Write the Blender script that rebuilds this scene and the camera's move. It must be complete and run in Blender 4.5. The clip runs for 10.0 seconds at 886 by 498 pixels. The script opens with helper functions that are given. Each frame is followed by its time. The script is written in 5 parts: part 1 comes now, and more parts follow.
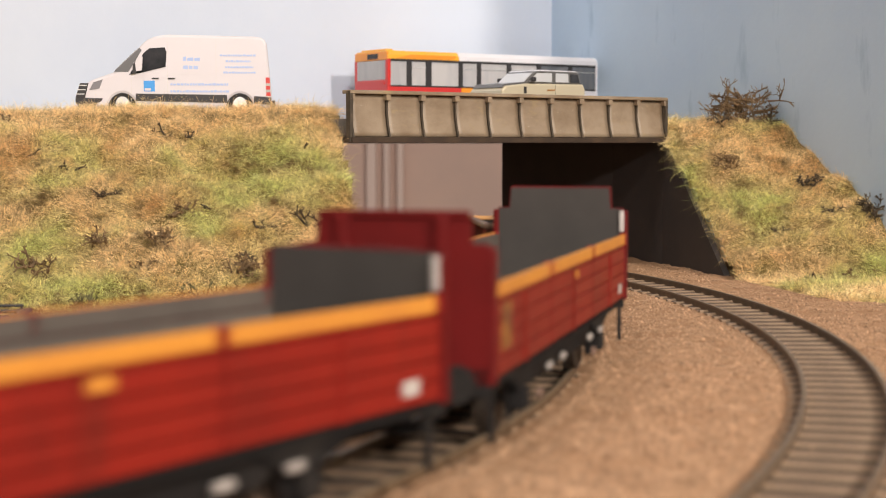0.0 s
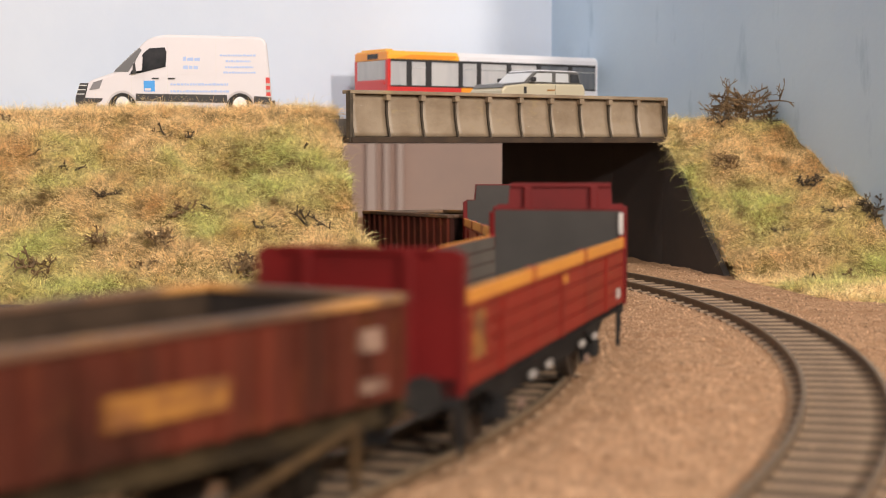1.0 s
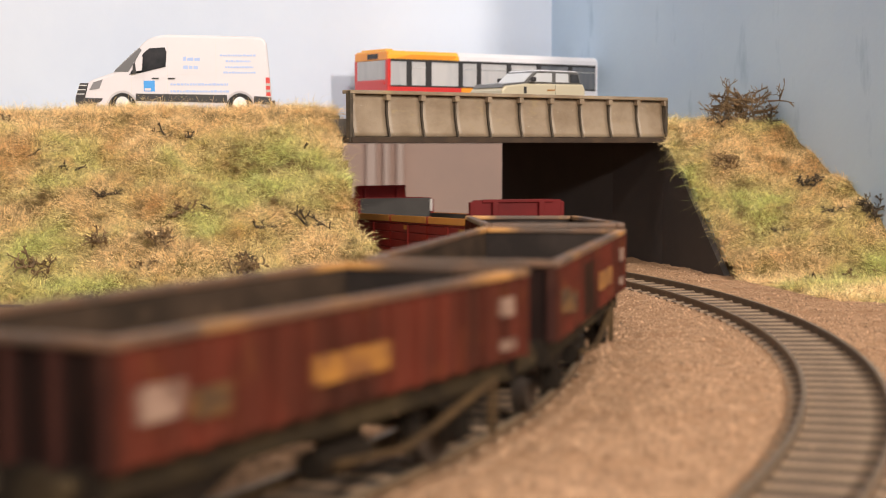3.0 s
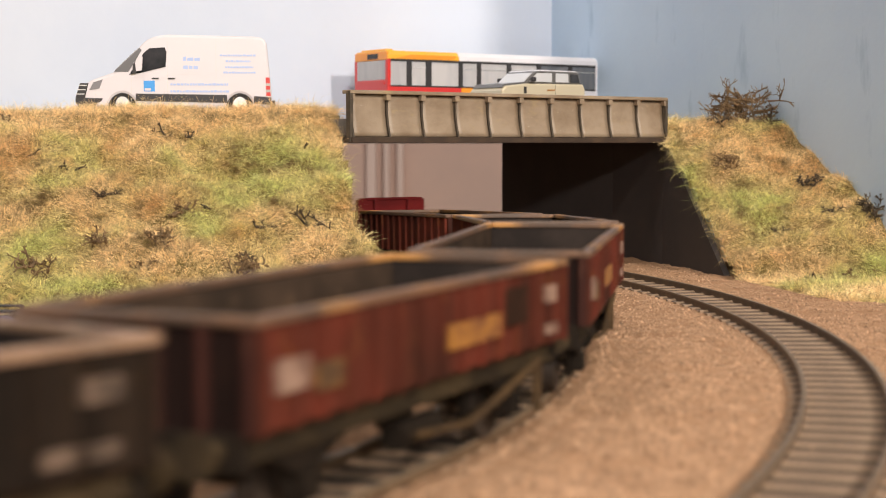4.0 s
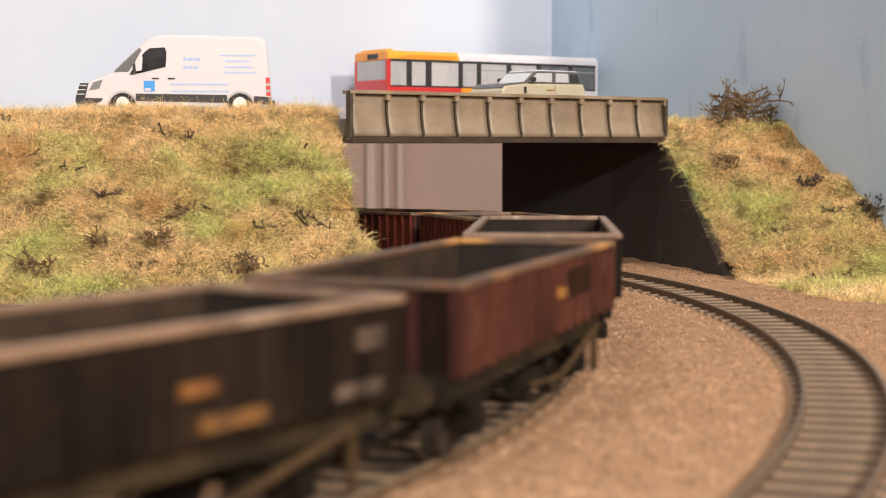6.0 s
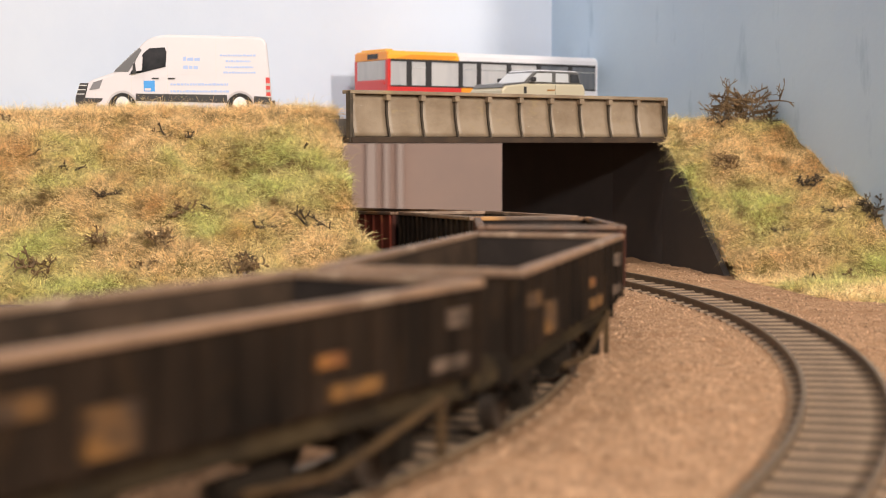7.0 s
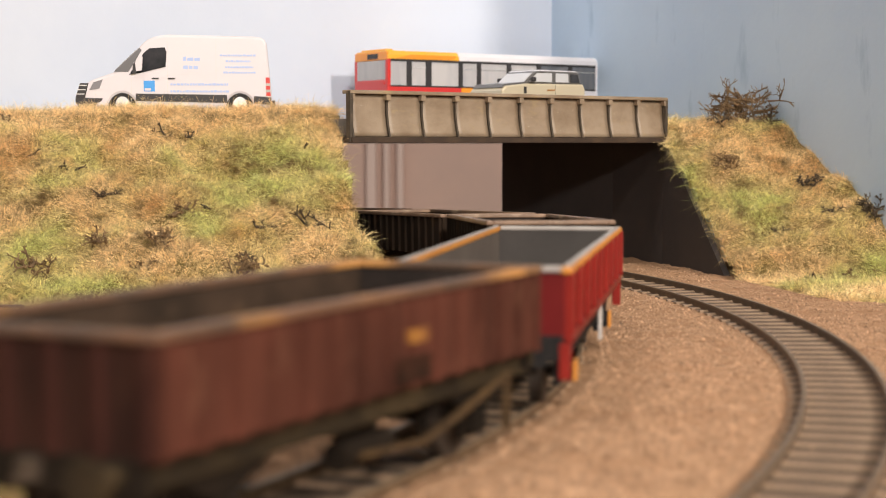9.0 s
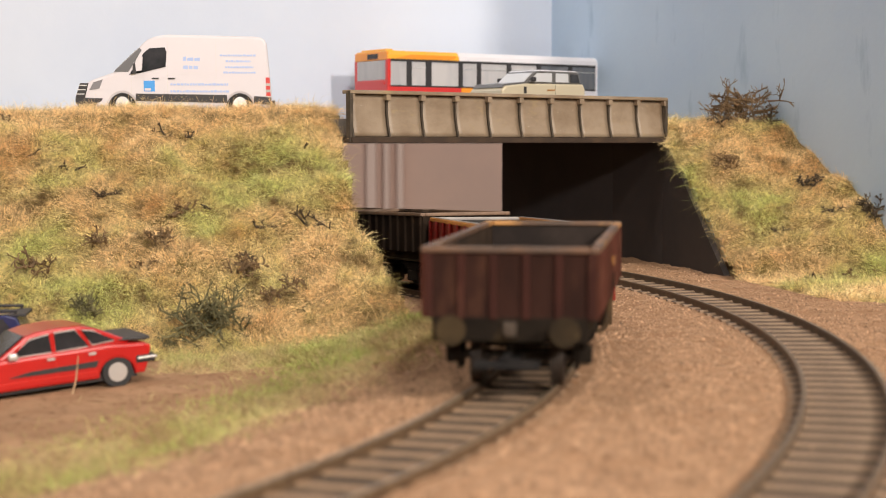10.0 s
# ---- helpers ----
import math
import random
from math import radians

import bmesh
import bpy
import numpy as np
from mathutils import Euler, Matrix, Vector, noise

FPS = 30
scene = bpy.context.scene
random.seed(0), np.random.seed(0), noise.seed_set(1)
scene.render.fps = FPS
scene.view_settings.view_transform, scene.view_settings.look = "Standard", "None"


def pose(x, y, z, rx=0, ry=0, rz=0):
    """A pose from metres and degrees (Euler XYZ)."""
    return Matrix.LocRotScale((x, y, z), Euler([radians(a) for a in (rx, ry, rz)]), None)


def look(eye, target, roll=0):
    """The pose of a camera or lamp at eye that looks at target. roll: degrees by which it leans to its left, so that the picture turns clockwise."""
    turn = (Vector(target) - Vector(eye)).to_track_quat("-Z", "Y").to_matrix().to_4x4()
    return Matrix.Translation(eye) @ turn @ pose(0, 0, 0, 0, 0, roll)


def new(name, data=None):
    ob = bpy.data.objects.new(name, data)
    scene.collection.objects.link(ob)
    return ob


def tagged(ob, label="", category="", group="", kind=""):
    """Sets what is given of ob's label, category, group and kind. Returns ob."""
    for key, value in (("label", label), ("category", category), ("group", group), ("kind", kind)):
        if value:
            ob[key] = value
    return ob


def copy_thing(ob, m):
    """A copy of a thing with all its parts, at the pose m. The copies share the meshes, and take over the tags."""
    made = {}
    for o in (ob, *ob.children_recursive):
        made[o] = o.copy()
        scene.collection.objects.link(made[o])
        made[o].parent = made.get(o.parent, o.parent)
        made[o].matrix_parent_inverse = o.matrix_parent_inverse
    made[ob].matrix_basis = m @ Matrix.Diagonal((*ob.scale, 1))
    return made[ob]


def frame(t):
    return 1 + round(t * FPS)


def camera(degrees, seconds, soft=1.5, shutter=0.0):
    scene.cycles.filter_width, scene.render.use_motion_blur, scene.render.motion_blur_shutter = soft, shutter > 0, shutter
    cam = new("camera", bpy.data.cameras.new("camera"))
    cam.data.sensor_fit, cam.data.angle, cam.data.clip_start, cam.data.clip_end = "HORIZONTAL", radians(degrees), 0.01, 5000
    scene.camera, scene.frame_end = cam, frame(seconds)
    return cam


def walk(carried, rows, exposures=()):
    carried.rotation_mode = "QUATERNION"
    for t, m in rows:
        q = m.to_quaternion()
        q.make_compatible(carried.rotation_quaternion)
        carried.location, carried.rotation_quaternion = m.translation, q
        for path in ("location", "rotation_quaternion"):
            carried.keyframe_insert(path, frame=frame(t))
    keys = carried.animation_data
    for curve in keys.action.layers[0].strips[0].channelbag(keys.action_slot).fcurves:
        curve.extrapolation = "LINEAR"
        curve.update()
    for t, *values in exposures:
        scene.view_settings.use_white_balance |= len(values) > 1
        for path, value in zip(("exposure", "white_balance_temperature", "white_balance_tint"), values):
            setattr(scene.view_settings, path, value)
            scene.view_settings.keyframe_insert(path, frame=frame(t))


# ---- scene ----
# Model railway in 4 mm scale; lengths below are in millimetres and part() turns them into metres.
MM = 0.001
cam = camera(30.26, 10.0, soft=1.0, shutter=0.45)
cam.data.dof.use_dof = True
cam.data.dof.focus_distance = 0.61
cam.data.dof.aperture_fstop = 25.0
EYE = (0, 0, 0.050)
AIM = (0, 1.0, 0.050 - 0.0645)
# the lamps flicker a little
FLICKER = [(0.0, -0.08), (0.5, -0.10), (1.3, -0.10), (2.0, -0.02), (5.0, 0.0), (7.0, 0.0), (7.5, 0.08), (8.0, -0.06), (8.7, 0.0), (9.5, 0.0), (10.0, -0.08)]
walk(cam, [(0.0, look(EYE, AIM)), (10.0, look(EYE, AIM))], FLICKER)

# ---- light: three lamps behind the viewer, an added fill overhead, and a lamp in the room past the scenery ----
world = bpy.data.worlds.new("room_air")
world.use_nodes = True
world.node_tree.nodes["Background"].inputs[0].default_value = (0.9, 0.93, 1.0, 1)
world.node_tree.nodes["Background"].inputs[1].default_value = 0.05
scene.world = world


def area_lamp(name, eye, target, size, watts, colour):
    d = bpy.data.lights.new(name, "AREA")
    d.shape, d.size, d.energy, d.color = "DISK", size, watts, colour
    ob = new(name, d)
    ob.matrix_world = look(eye, target)
    return ob


area_lamp("work_lamp", (0.64, -2.10, 1.72), (0, 0.6, 0), 0.13, 43, (1.0, 0.89, 0.79))
area_lamp("side_lamp", (1.02, -0.85, 0.88), (0.1, 0.8, 0.03), 0.15, 25, (1.0, 0.89, 0.79))
area_lamp("low_lamp", (0.36, -2.15, 0.68), (0, 0.75, 0.03), 0.12, 23, (1.0, 0.93, 0.88))
# unseen overhead fill, added to brighten the blue wall
area_lamp("overhead_fill", (-0.55, -0.1, 1.75), (0, 0.7, 0), 0.7, 15.5, (1.0, 0.93, 0.86))
area_lamp("far_room_lamp", (-0.4, 1.60, 1.3), (0.0, 2.0, 0.0), 0.3, 3.2, (1.0, 0.92, 0.86))

# ---- materials ----


def mat(name, base, rough=0.6, metal=0.0, grain=None, spots=None, bump=0.0, bump_scale=2.0, island=0.0, coat=0.0, spec=0.5, stains=None):
    """base colour; grain: (colour, scale per mm, low, high) mixed by noise; spots and stains: further layers of the same kind;
    bump: strength with its scale; island: brightness change from loose piece to loose piece."""
    m = bpy.data.materials.new(name)
    m.use_nodes = True
    nt = m.node_tree
    b = nt.nodes["Principled BSDF"]
    b.inputs["Roughness"].default_value, b.inputs["Metallic"].default_value = rough, metal
    b.inputs["Coat Weight"].default_value = coat
    b.inputs["Specular IOR Level"].default_value = spec
    co = nt.nodes.new("ShaderNodeTexCoord")
    rgb = nt.nodes.new("ShaderNodeRGB")
    rgb.outputs[0].default_value = (*base, 1)
    col = rgb.outputs[0]
    for layer in (grain, spots, stains):
        if not layer:
            continue
        c, sc, lo, hi = layer[:4]
        mp = nt.nodes.new("ShaderNodeMapping")
        st = layer[4] if len(layer) > 4 else (1, 1, 1)
        mp.inputs["Scale"].default_value = [sc * 1000 * k for k in st]
        nt.links.new(co.outputs["Object"], mp.inputs["Vector"])
        n = nt.nodes.new("ShaderNodeTexNoise")
        n.inputs["Scale"].default_value, n.inputs["Detail"].default_value, n.inputs["Roughness"].default_value = 1.0, 6, 0.62
        nt.links.new(mp.outputs[0], n.inputs["Vector"])
        r = nt.nodes.new("ShaderNodeMapRange")
        r.inputs["From Min"].default_value, r.inputs["From Max"].default_value = lo, hi
        nt.links.new(n.outputs[0], r.inputs["Value"])
        mx = nt.nodes.new("ShaderNodeMix")
        mx.data_type = "RGBA"
        nt.links.new(r.outputs[0], mx.inputs[0])
        nt.links.new(col, mx.inputs[6])
        mx.inputs[7].default_value = (*c, 1)
        col = mx.outputs[2]
    if island:
        g = nt.nodes.new("ShaderNodeNewGeometry")
        hs = nt.nodes.new("ShaderNodeHueSaturation")
        r = nt.nodes.new("ShaderNodeMapRange")
        r.inputs["To Min"].default_value, r.inputs["To Max"].default_value = 1 - island, 1 + island
        nt.links.new(g.outputs["Random Per Island"], r.inputs["Value"])
        nt.links.new(r.outputs[0], hs.inputs["Value"])
        nt.links.new(col, hs.inputs["Color"])
        col = hs.outputs[0]
    nt.links.new(col, b.inputs["Base Color"])
    if bump:
        n = nt.nodes.new("ShaderNodeTexNoise")
        n.inputs["Scale"].default_value, n.inputs["Detail"].default_value = bump_scale * 1000, 5
        nt.links.new(co.outputs["Object"], n.inputs["Vector"])
        bp = nt.nodes.new("ShaderNodeBump")
        bp.inputs["Strength"].default_value, bp.inputs["Distance"].default_value = bump, 0.0004
        nt.links.new(n.outputs[0], bp.inputs["Height"])
        nt.links.new(bp.outputs[0], b.inputs["Normal"])
    return m


M_SOIL = mat("sandy_soil", (0.37, 0.215, 0.122), 0.95, grain=((0.48, 0.30, 0.178), 0.06, 0.35, 0.7), spots=((0.17, 0.095, 0.05), 0.40, 0.53, 0.72), bump=1.0, bump_scale=1.2, spec=0.1)
M_STONE = mat("ballast_stone", (0.44, 0.278, 0.168), 0.75, island=0.7, spec=0.4)
# bed colour lowered to give shadow pockets between the fibres
M_GRASSBED = mat("grass_bed", (0.20, 0.13, 0.055), 0.95, grain=((0.12, 0.095, 0.03), 0.09, 0.4, 0.6), bump=1.0, bump_scale=0.8, spec=0.1)
M_GRASS = mat("static_grass", (0.86, 0.625, 0.315), 0.42, grain=((0.62, 0.625, 0.215), 0.021, 0.45, 0.62), spots=((0.70, 0.42, 0.175), 0.030, 0.54, 0.70), stains=((0.22, 0.145, 0.055), 0.085, 0.565, 0.67), island=0.75, spec=0.5)
M_VERGE = mat("green_verge_grass", (0.60, 0.47, 0.24), 0.7, grain=((0.42, 0.49, 0.13), 0.03, 0.44, 0.60), spots=((0.34, 0.22, 0.11), 0.05, 0.50, 0.66), island=0.45, spec=0.25)
M_STRAW = mat("pale_straw", (0.52, 0.36, 0.22), 0.7, grain=((0.38, 0.25, 0.14), 0.3, 0.4, 0.7))
M_TWIG = mat("dry_twig", (0.055, 0.04, 0.025), 0.9, grain=((0.12, 0.085, 0.05), 0.5, 0.45, 0.7))
M_SCRUB = mat("dead_scrub", (0.21, 0.13, 0.06), 0.9, grain=((0.11, 0.07, 0.035), 0.3, 0.4, 0.7), island=0.4)
M_RAIL = mat("weathered_rail_side", (0.135, 0.092, 0.058), 0.6, 0.2, grain=((0.20, 0.13, 0.08), 0.3, 0.4, 0.7))
M_RAILTAN = mat("rusty_tan_rail_side", (0.17, 0.105, 0.055), 0.65, 0.2, grain=((0.10, 0.06, 0.035), 0.3, 0.4, 0.7))
M_RAILTOP = mat("rail_head", (0.30, 0.23, 0.155), 0.45, 0.3, grain=((0.20, 0.145, 0.095), 0.2, 0.4, 0.7))
M_RAILDARK = mat("dark_rail_head", (0.22, 0.16, 0.105), 0.5, 0.25, grain=((0.17, 0.12, 0.08), 0.2, 0.45, 0.75))
# both beds: dark base stands for shaded gaps, paler spots are dust
M_BED = mat("shade_toned_track_bed", (0.07, 0.047, 0.03), 0.95, grain=((0.15, 0.10, 0.06), 0.10, 0.44, 0.66), spots=((0.32, 0.21, 0.13), 0.22, 0.58, 0.72), bump=0.6)
M_BEDDUST = mat("shade_toned_dusty_bed", (0.11, 0.076, 0.05), 0.95, grain=((0.10, 0.068, 0.043), 0.10, 0.44, 0.68), spots=((0.30, 0.20, 0.13), 0.22, 0.60, 0.72), bump=0.6)
M_DUSTSLEEPER = mat("dusty_sleeper", (0.37, 0.245, 0.15), 0.9, grain=((0.24, 0.16, 0.10), 0.10, 0.46, 0.70), bump=0.5)
M_SLEEPER = mat("sleeper", (0.37, 0.255, 0.165), 0.85, grain=((0.22, 0.15, 0.098), 0.10, 0.45, 0.70), bump=0.5)
M_SKYL = mat("painted_backscene", (0.645, 0.70, 0.795), 0.8, grain=((0.60, 0.66, 0.77), 0.012, 0.4, 0.65), bump=0.12, bump_scale=0.6, spec=0.2)
M_SKYR = mat("blue_painted_wall", (0.48, 0.60, 0.74), 0.7, grain=((0.53, 0.65, 0.77), 0.01, 0.4, 0.65), spots=((0.30, 0.43, 0.56), 0.06, 0.6, 0.8, (1, 1, 0.3)), bump=0.25, bump_scale=0.35, spec=0.3)
M_PLASTER = mat("room_plaster", (0.33, 0.32, 0.31), 0.9, bump=0.1)
M_BEIGE = mat("far_room_wall", (0.53, 0.375, 0.315), 0.85, grain=((0.49, 0.355, 0.305), 0.01, 0.4, 0.6), bump=0.1)
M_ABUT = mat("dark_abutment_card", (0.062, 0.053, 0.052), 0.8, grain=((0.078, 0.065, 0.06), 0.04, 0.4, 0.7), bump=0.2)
M_GIRDER = mat("weathered_girder_plastic", (0.33, 0.255, 0.178), 0.48, grain=((0.22, 0.158, 0.10), 0.05, 0.4, 0.65, (1, 1, 1.6)), spots=((0.37, 0.28, 0.15), 0.09, 0.58, 0.74, (1, 1, 2)), stains=((0.55, 0.47, 0.36), 0.55, 0.68, 0.74), bump=0.3)
M_GIRDERLINE = mat("dark_girder_rib", (0.055, 0.042, 0.028), 0.7, grain=((0.12, 0.09, 0.06), 0.2, 0.45, 0.7))
M_GIRDERDK = mat("dark_brown_flange", (0.040, 0.024, 0.014), 0.75, grain=((0.075, 0.045, 0.024), 0.12, 0.45, 0.7), bump=0.3)
M_ROAD = mat("road_surface", (0.17, 0.165, 0.16), 0.9, grain=((0.12, 0.118, 0.115), 0.05, 0.4, 0.7), bump=0.4)

# ---- builders ----


def part(name, bm, material, parent=None, label="", smooth=False):
    """Links a bmesh, drawn in millimetres, as one mesh object."""
    bmesh.ops.scale(bm, vec=(MM, MM, MM), verts=bm.verts)
    me = bpy.data.meshes.new(name)
    bm.to_mesh(me)
    bm.free()
    if smooth:
        me.shade_smooth()
    me.materials.append(material)
    ob = new(name, me)
    if parent:
        ob.parent = parent
    if label:
        ob["label"] = label
    return ob


def thing(name, m, label, category, group="", kind=""):
    ob = new(name)
    ob.empty_display_size = 0.01
    ob.matrix_world = m
    return tagged(ob, label, category, group, kind)


def mpose(x, y, z, rz=0, rx=0, ry=0):
    return pose(x * MM, y * MM, z * MM, rx, ry, rz)


def box(bm, x0, x1, y0, y1, z0, z1, bevel=0.0):
    vs = [bm.verts.new((x, y, z)) for x in (x0, x1) for y in (y0, y1) for z in (z0, z1)]
    fs = [bm.faces.new([vs[i] for i in f]) for f in ((0, 1, 3, 2), (4, 6, 7, 5), (0, 4, 5, 1), (2, 3, 7, 6), (0, 2, 6, 4), (1, 5, 7, 3))]
    if bevel:
        es = {e for f in fs for e in f.edges}
        bmesh.ops.bevel(bm, geom=list(es), offset=bevel, segments=2, affect="EDGES", profile=0.5)
    return bm


def block(x0, x1, y0, y1, z0, z1, bevel=0.0):
    return box(bmesh.new(), x0, x1, y0, y1, z0, z1, bevel)


def prism(bm, outline, lo, hi, axis="y", bevel=0.0):
    """An outline in (x, z) for axis y, (x, y) for axis z or (y, z) for axis x, pushed from lo to hi."""
    def p(a, b, c):
        return {"y": (a, c, b), "z": (a, b, c), "x": (c, a, b)}[axis]
    f0 = [bm.verts.new(p(a, b, lo)) for a, b in outline]
    f1 = [bm.verts.new(p(a, b, hi)) for a, b in outline]
    n = len(outline)
    fs = [bm.faces.new(f0), bm.faces.new(f1[::-1])]
    fs += [bm.faces.new((f0[i], f1[i], f1[(i + 1) % n], f0[(i + 1) % n])) for i in range(n)]
    bmesh.ops.recalc_face_normals(bm, faces=fs)
    if bevel:
        bmesh.ops.bevel(bm, geom=list({e for f in fs[:2] for e in f.edges}), offset=bevel, segments=2, affect="EDGES", profile=0.5)
    return bm


def rod(bm, a, b, r, n=8, r2=None):
    a, b = Vector(a), Vector(b)
    q = (b - a).to_track_quat("Z", "Y")
    rings = []
    for c, rr in ((a, r), (b, r if r2 is None else r2)):
        rings.append([bm.verts.new(c + q @ Vector((rr * math.cos(2 * math.pi * i / n), rr * math.sin(2 * math.pi * i / n), 0))) for i in range(n)])
    for i in range(n):
        bm.faces.new((rings[0][i], rings[0][(i + 1) % n], rings[1][(i + 1) % n], rings[1][i]))
    bm.faces.new(rings[0][::-1])
    bm.faces.new(rings[1])
    return bm


def flat_panel(bm, a, b, z0, z1, thick):
    """An upright board from a to b (x, y), its thickness to the far side."""
    d = Vector((b[0] - a[0], b[1] - a[1])).normalized()
    n = Vector((-d.y, d.x)) * thick
    return prism(bm, [a, b, (b[0] + n.x, b[1] + n.y), (a[0] + n.x, a[1] + n.y)], z0, z1, "z")


# ---- the track plan ----
CX, CY = -477.2, 449.2
R_IN, R_OUT = 505.0, 571.5
A_STRAIGHT = -0.95   # before this angle the line runs straight


def on_track(s, radius=R_IN):
    """Place (x, y) and heading for the way s in mm along a track; s = 0 at the curve's rightmost point."""
    a = s / radius
    if a >= A_STRAIGHT:
        return CX + radius * math.cos(a), CY + radius * math.sin(a), a
    d = (A_STRAIGHT - a) * radius
    x, y = CX + radius * math.cos(A_STRAIGHT), CY + radius * math.sin(A_STRAIGHT)
    return x + d * math.sin(A_STRAIGHT), y - d * math.cos(A_STRAIGHT), A_STRAIGHT


def dip(s):
    """The inner line falls gently once it nears the bridge."""
    return -0.027 * max(0.0, s + 25) if s < 700 else -19.6


def off_track(x, y):
    """Distance from the middle of the line between the two tracks; positive outside the curve."""
    a = math.atan2(y - CY, x - CX)
    if a < A_STRAIGHT or a > 2.6:
        ca, sa = math.cos(A_STRAIGHT), math.sin(A_STRAIGHT)
        return (x - CX) * ca + (y - CY) * sa - R_IN
    return math.hypot(x - CX, y - CY) - R_IN


def smooth(t):
    t = min(1.0, max(0.0, t))
    return t * t * (3 - 2 * t)


def wob(x, y, scale, seed=0.0):
    return noise.noise((x / scale, y / scale, seed))


def ground_z(x, y):
    o = off_track(x, y)
    z = -2.9
    for c in (0.0, R_OUT - R_IN):
        if abs(o - c) < 16:
            z = -1.5 if c == 0 and o > 9.7 else -2.55
    if o < 48:
        z += dip(math.atan2(y - CY, x - CX) * R_IN) * smooth((48 - o) / 26)
    if o < -17:
        z -= 11.5 * smooth((-17 - o) / 70) * smooth((640 - y) / 60)
    if o < -112:
        z -= 0.07 * min(-112 - o, 80) * smooth((470 - y) / 30)
    if abs(o) > 16 and abs(o - 66.5) > 16:
        z += 0.9 * wob(x, y, 14) + 0.7 * wob(x, y, 5, 3)
        if 16 < o < 50:
            z += 0.6
    return z


def edge_left(y):
    """The end of the grassy bank beside the bridge."""
    return -41 + (635 - y) * 0.17 + 0.25 * max(0, 570 - y)


def left_bank_z(x, y):
    lump = 6.5 * wob(x, y, 45, 7) + 5.0 * wob(x, y, 17, 9) + 2.6 * wob(x, y, 7.5, 11)
    z = -12 + (y - 515) * 0.60 + lump * smooth((y - 505) / 25) * smooth((660 - y) / 20)
    return min(z, 61.2 + 0.16 * lump + (0.9 + 0.2 * lump) * math.exp(-((y - 647) / 9) ** 2))


def right_bank_z(x, y):
    lump = 4.5 * wob(x, y, 40, 17) + 4.0 * wob(x, y, 15, 19) + 2.2 * wob(x, y, 7.5, 21)
    z = 56 + 0.17 * (x - 97) + 0.70 * (y - 722) + lump
    return max(-3.2 + 0.2 * lump - 0.05 * max(0, 640 - y), min(z, 58.5 + 0.3 * lump))


def sheet(bm, x0, x1, y0, y1, step, zf, keep=None):
    nx, ny = int((x1 - x0) / step) + 1, int((y1 - y0) / step) + 1
    vs = [[bm.verts.new((x0 + i * step, y0 + j * step, zf(x0 + i * step, y0 + j * step))) for i in range(nx)] for j in range(ny)]
    for j in range(ny - 1):
        for i in range(nx - 1):
            if keep is None or keep(x0 + (i + 0.5) * step, y0 + (j + 0.5) * step):
                bm.faces.new((vs[j][i], vs[j][i + 1], vs[j + 1][i + 1], vs[j + 1][i]))
    bmesh.ops.delete(bm, geom=[v for v in bm.verts if not v.link_faces], context="VERTS")
    return bm


# the train: way of the first keyed wagon's tail in mm, and each wagon's kind with its tail's distance behind that


def run(t):
    u = (t - 5) / 5
    return 379.0 + 744.0 * u + 8.0 * u * u


L_BOX, L_RED, L_PLANK = 108.0, 141.0, 145.0
TRAIN = [(L_BOX, -316), (L_PLANK, -158), (L_PLANK, 0), (L_BOX, 122), (L_BOX, 246), (L_BOX, 369), (L_BOX, 493),
         (L_BOX, 615), (L_BOX, 738), (L_BOX, 862), (L_BOX, 985), (L_RED, 1136), (L_BOX, 1259)]

# ---- ground and banks ----
bm = sheet(bmesh.new(), -420, 300, 180, 960, 3.0, ground_z)
tagged(part("ground", bm, M_SOIL, smooth=True), "sandy brown soil and fine gravel beside the tracks", "ground", kind="structure")
bm = sheet(bmesh.new(), -1800, 700, -800, 1190, 12.0, ground_z, lambda x, y: not (-414 < x < 294 and 186 < y < 954))
tagged(part("ground", bm, M_SOIL, smooth=True), "sandy brown soil beyond the bridge and curve", "ground", kind="structure")
tagged(part("baseboard", block(-1850, 750, -850, 1240, -60, -42), M_PLASTER), "plain board under the whole layout", "baseboard", kind="structure")

bm = sheet(bmesh.new(), -330, 0, 500, 740, 2.5, left_bank_z, lambda x, y: x < min(edge_left(y), edge_left(y) - (y - 640) * 0.6))
bank_left = tagged(part("embankment", bm, M_GRASSBED, smooth=True), "steep railway bank under rough straw and green grass", "embankment", kind="structure")
bm = sheet(bmesh.new(), 70, 320, 520, 800, 3.0, right_bank_z, lambda x, y: x > 97 - (y - 722) * 0.2 and (x - 61.5) * 0.93 + (y - 933) * 0.37 < 2.5)
bank_right = tagged(part("embankment", bm, M_GRASSBED, smooth=True), "short grassy bank between the bridge and a blue wall", "embankment", kind="structure")

# road level behind the left bank, over the bridge and behind the right bank
bm = prism(bmesh.new(), [(-330, 655), (-80, 690), (-36, 620), (95, 726), (118, 786), (87, 865), (58, 928), (-330, 659)], 53, 59.2, "z")
tagged(part("road", bm, M_ROAD), "grey road across the bridge behind the girder", "road", kind="structure")

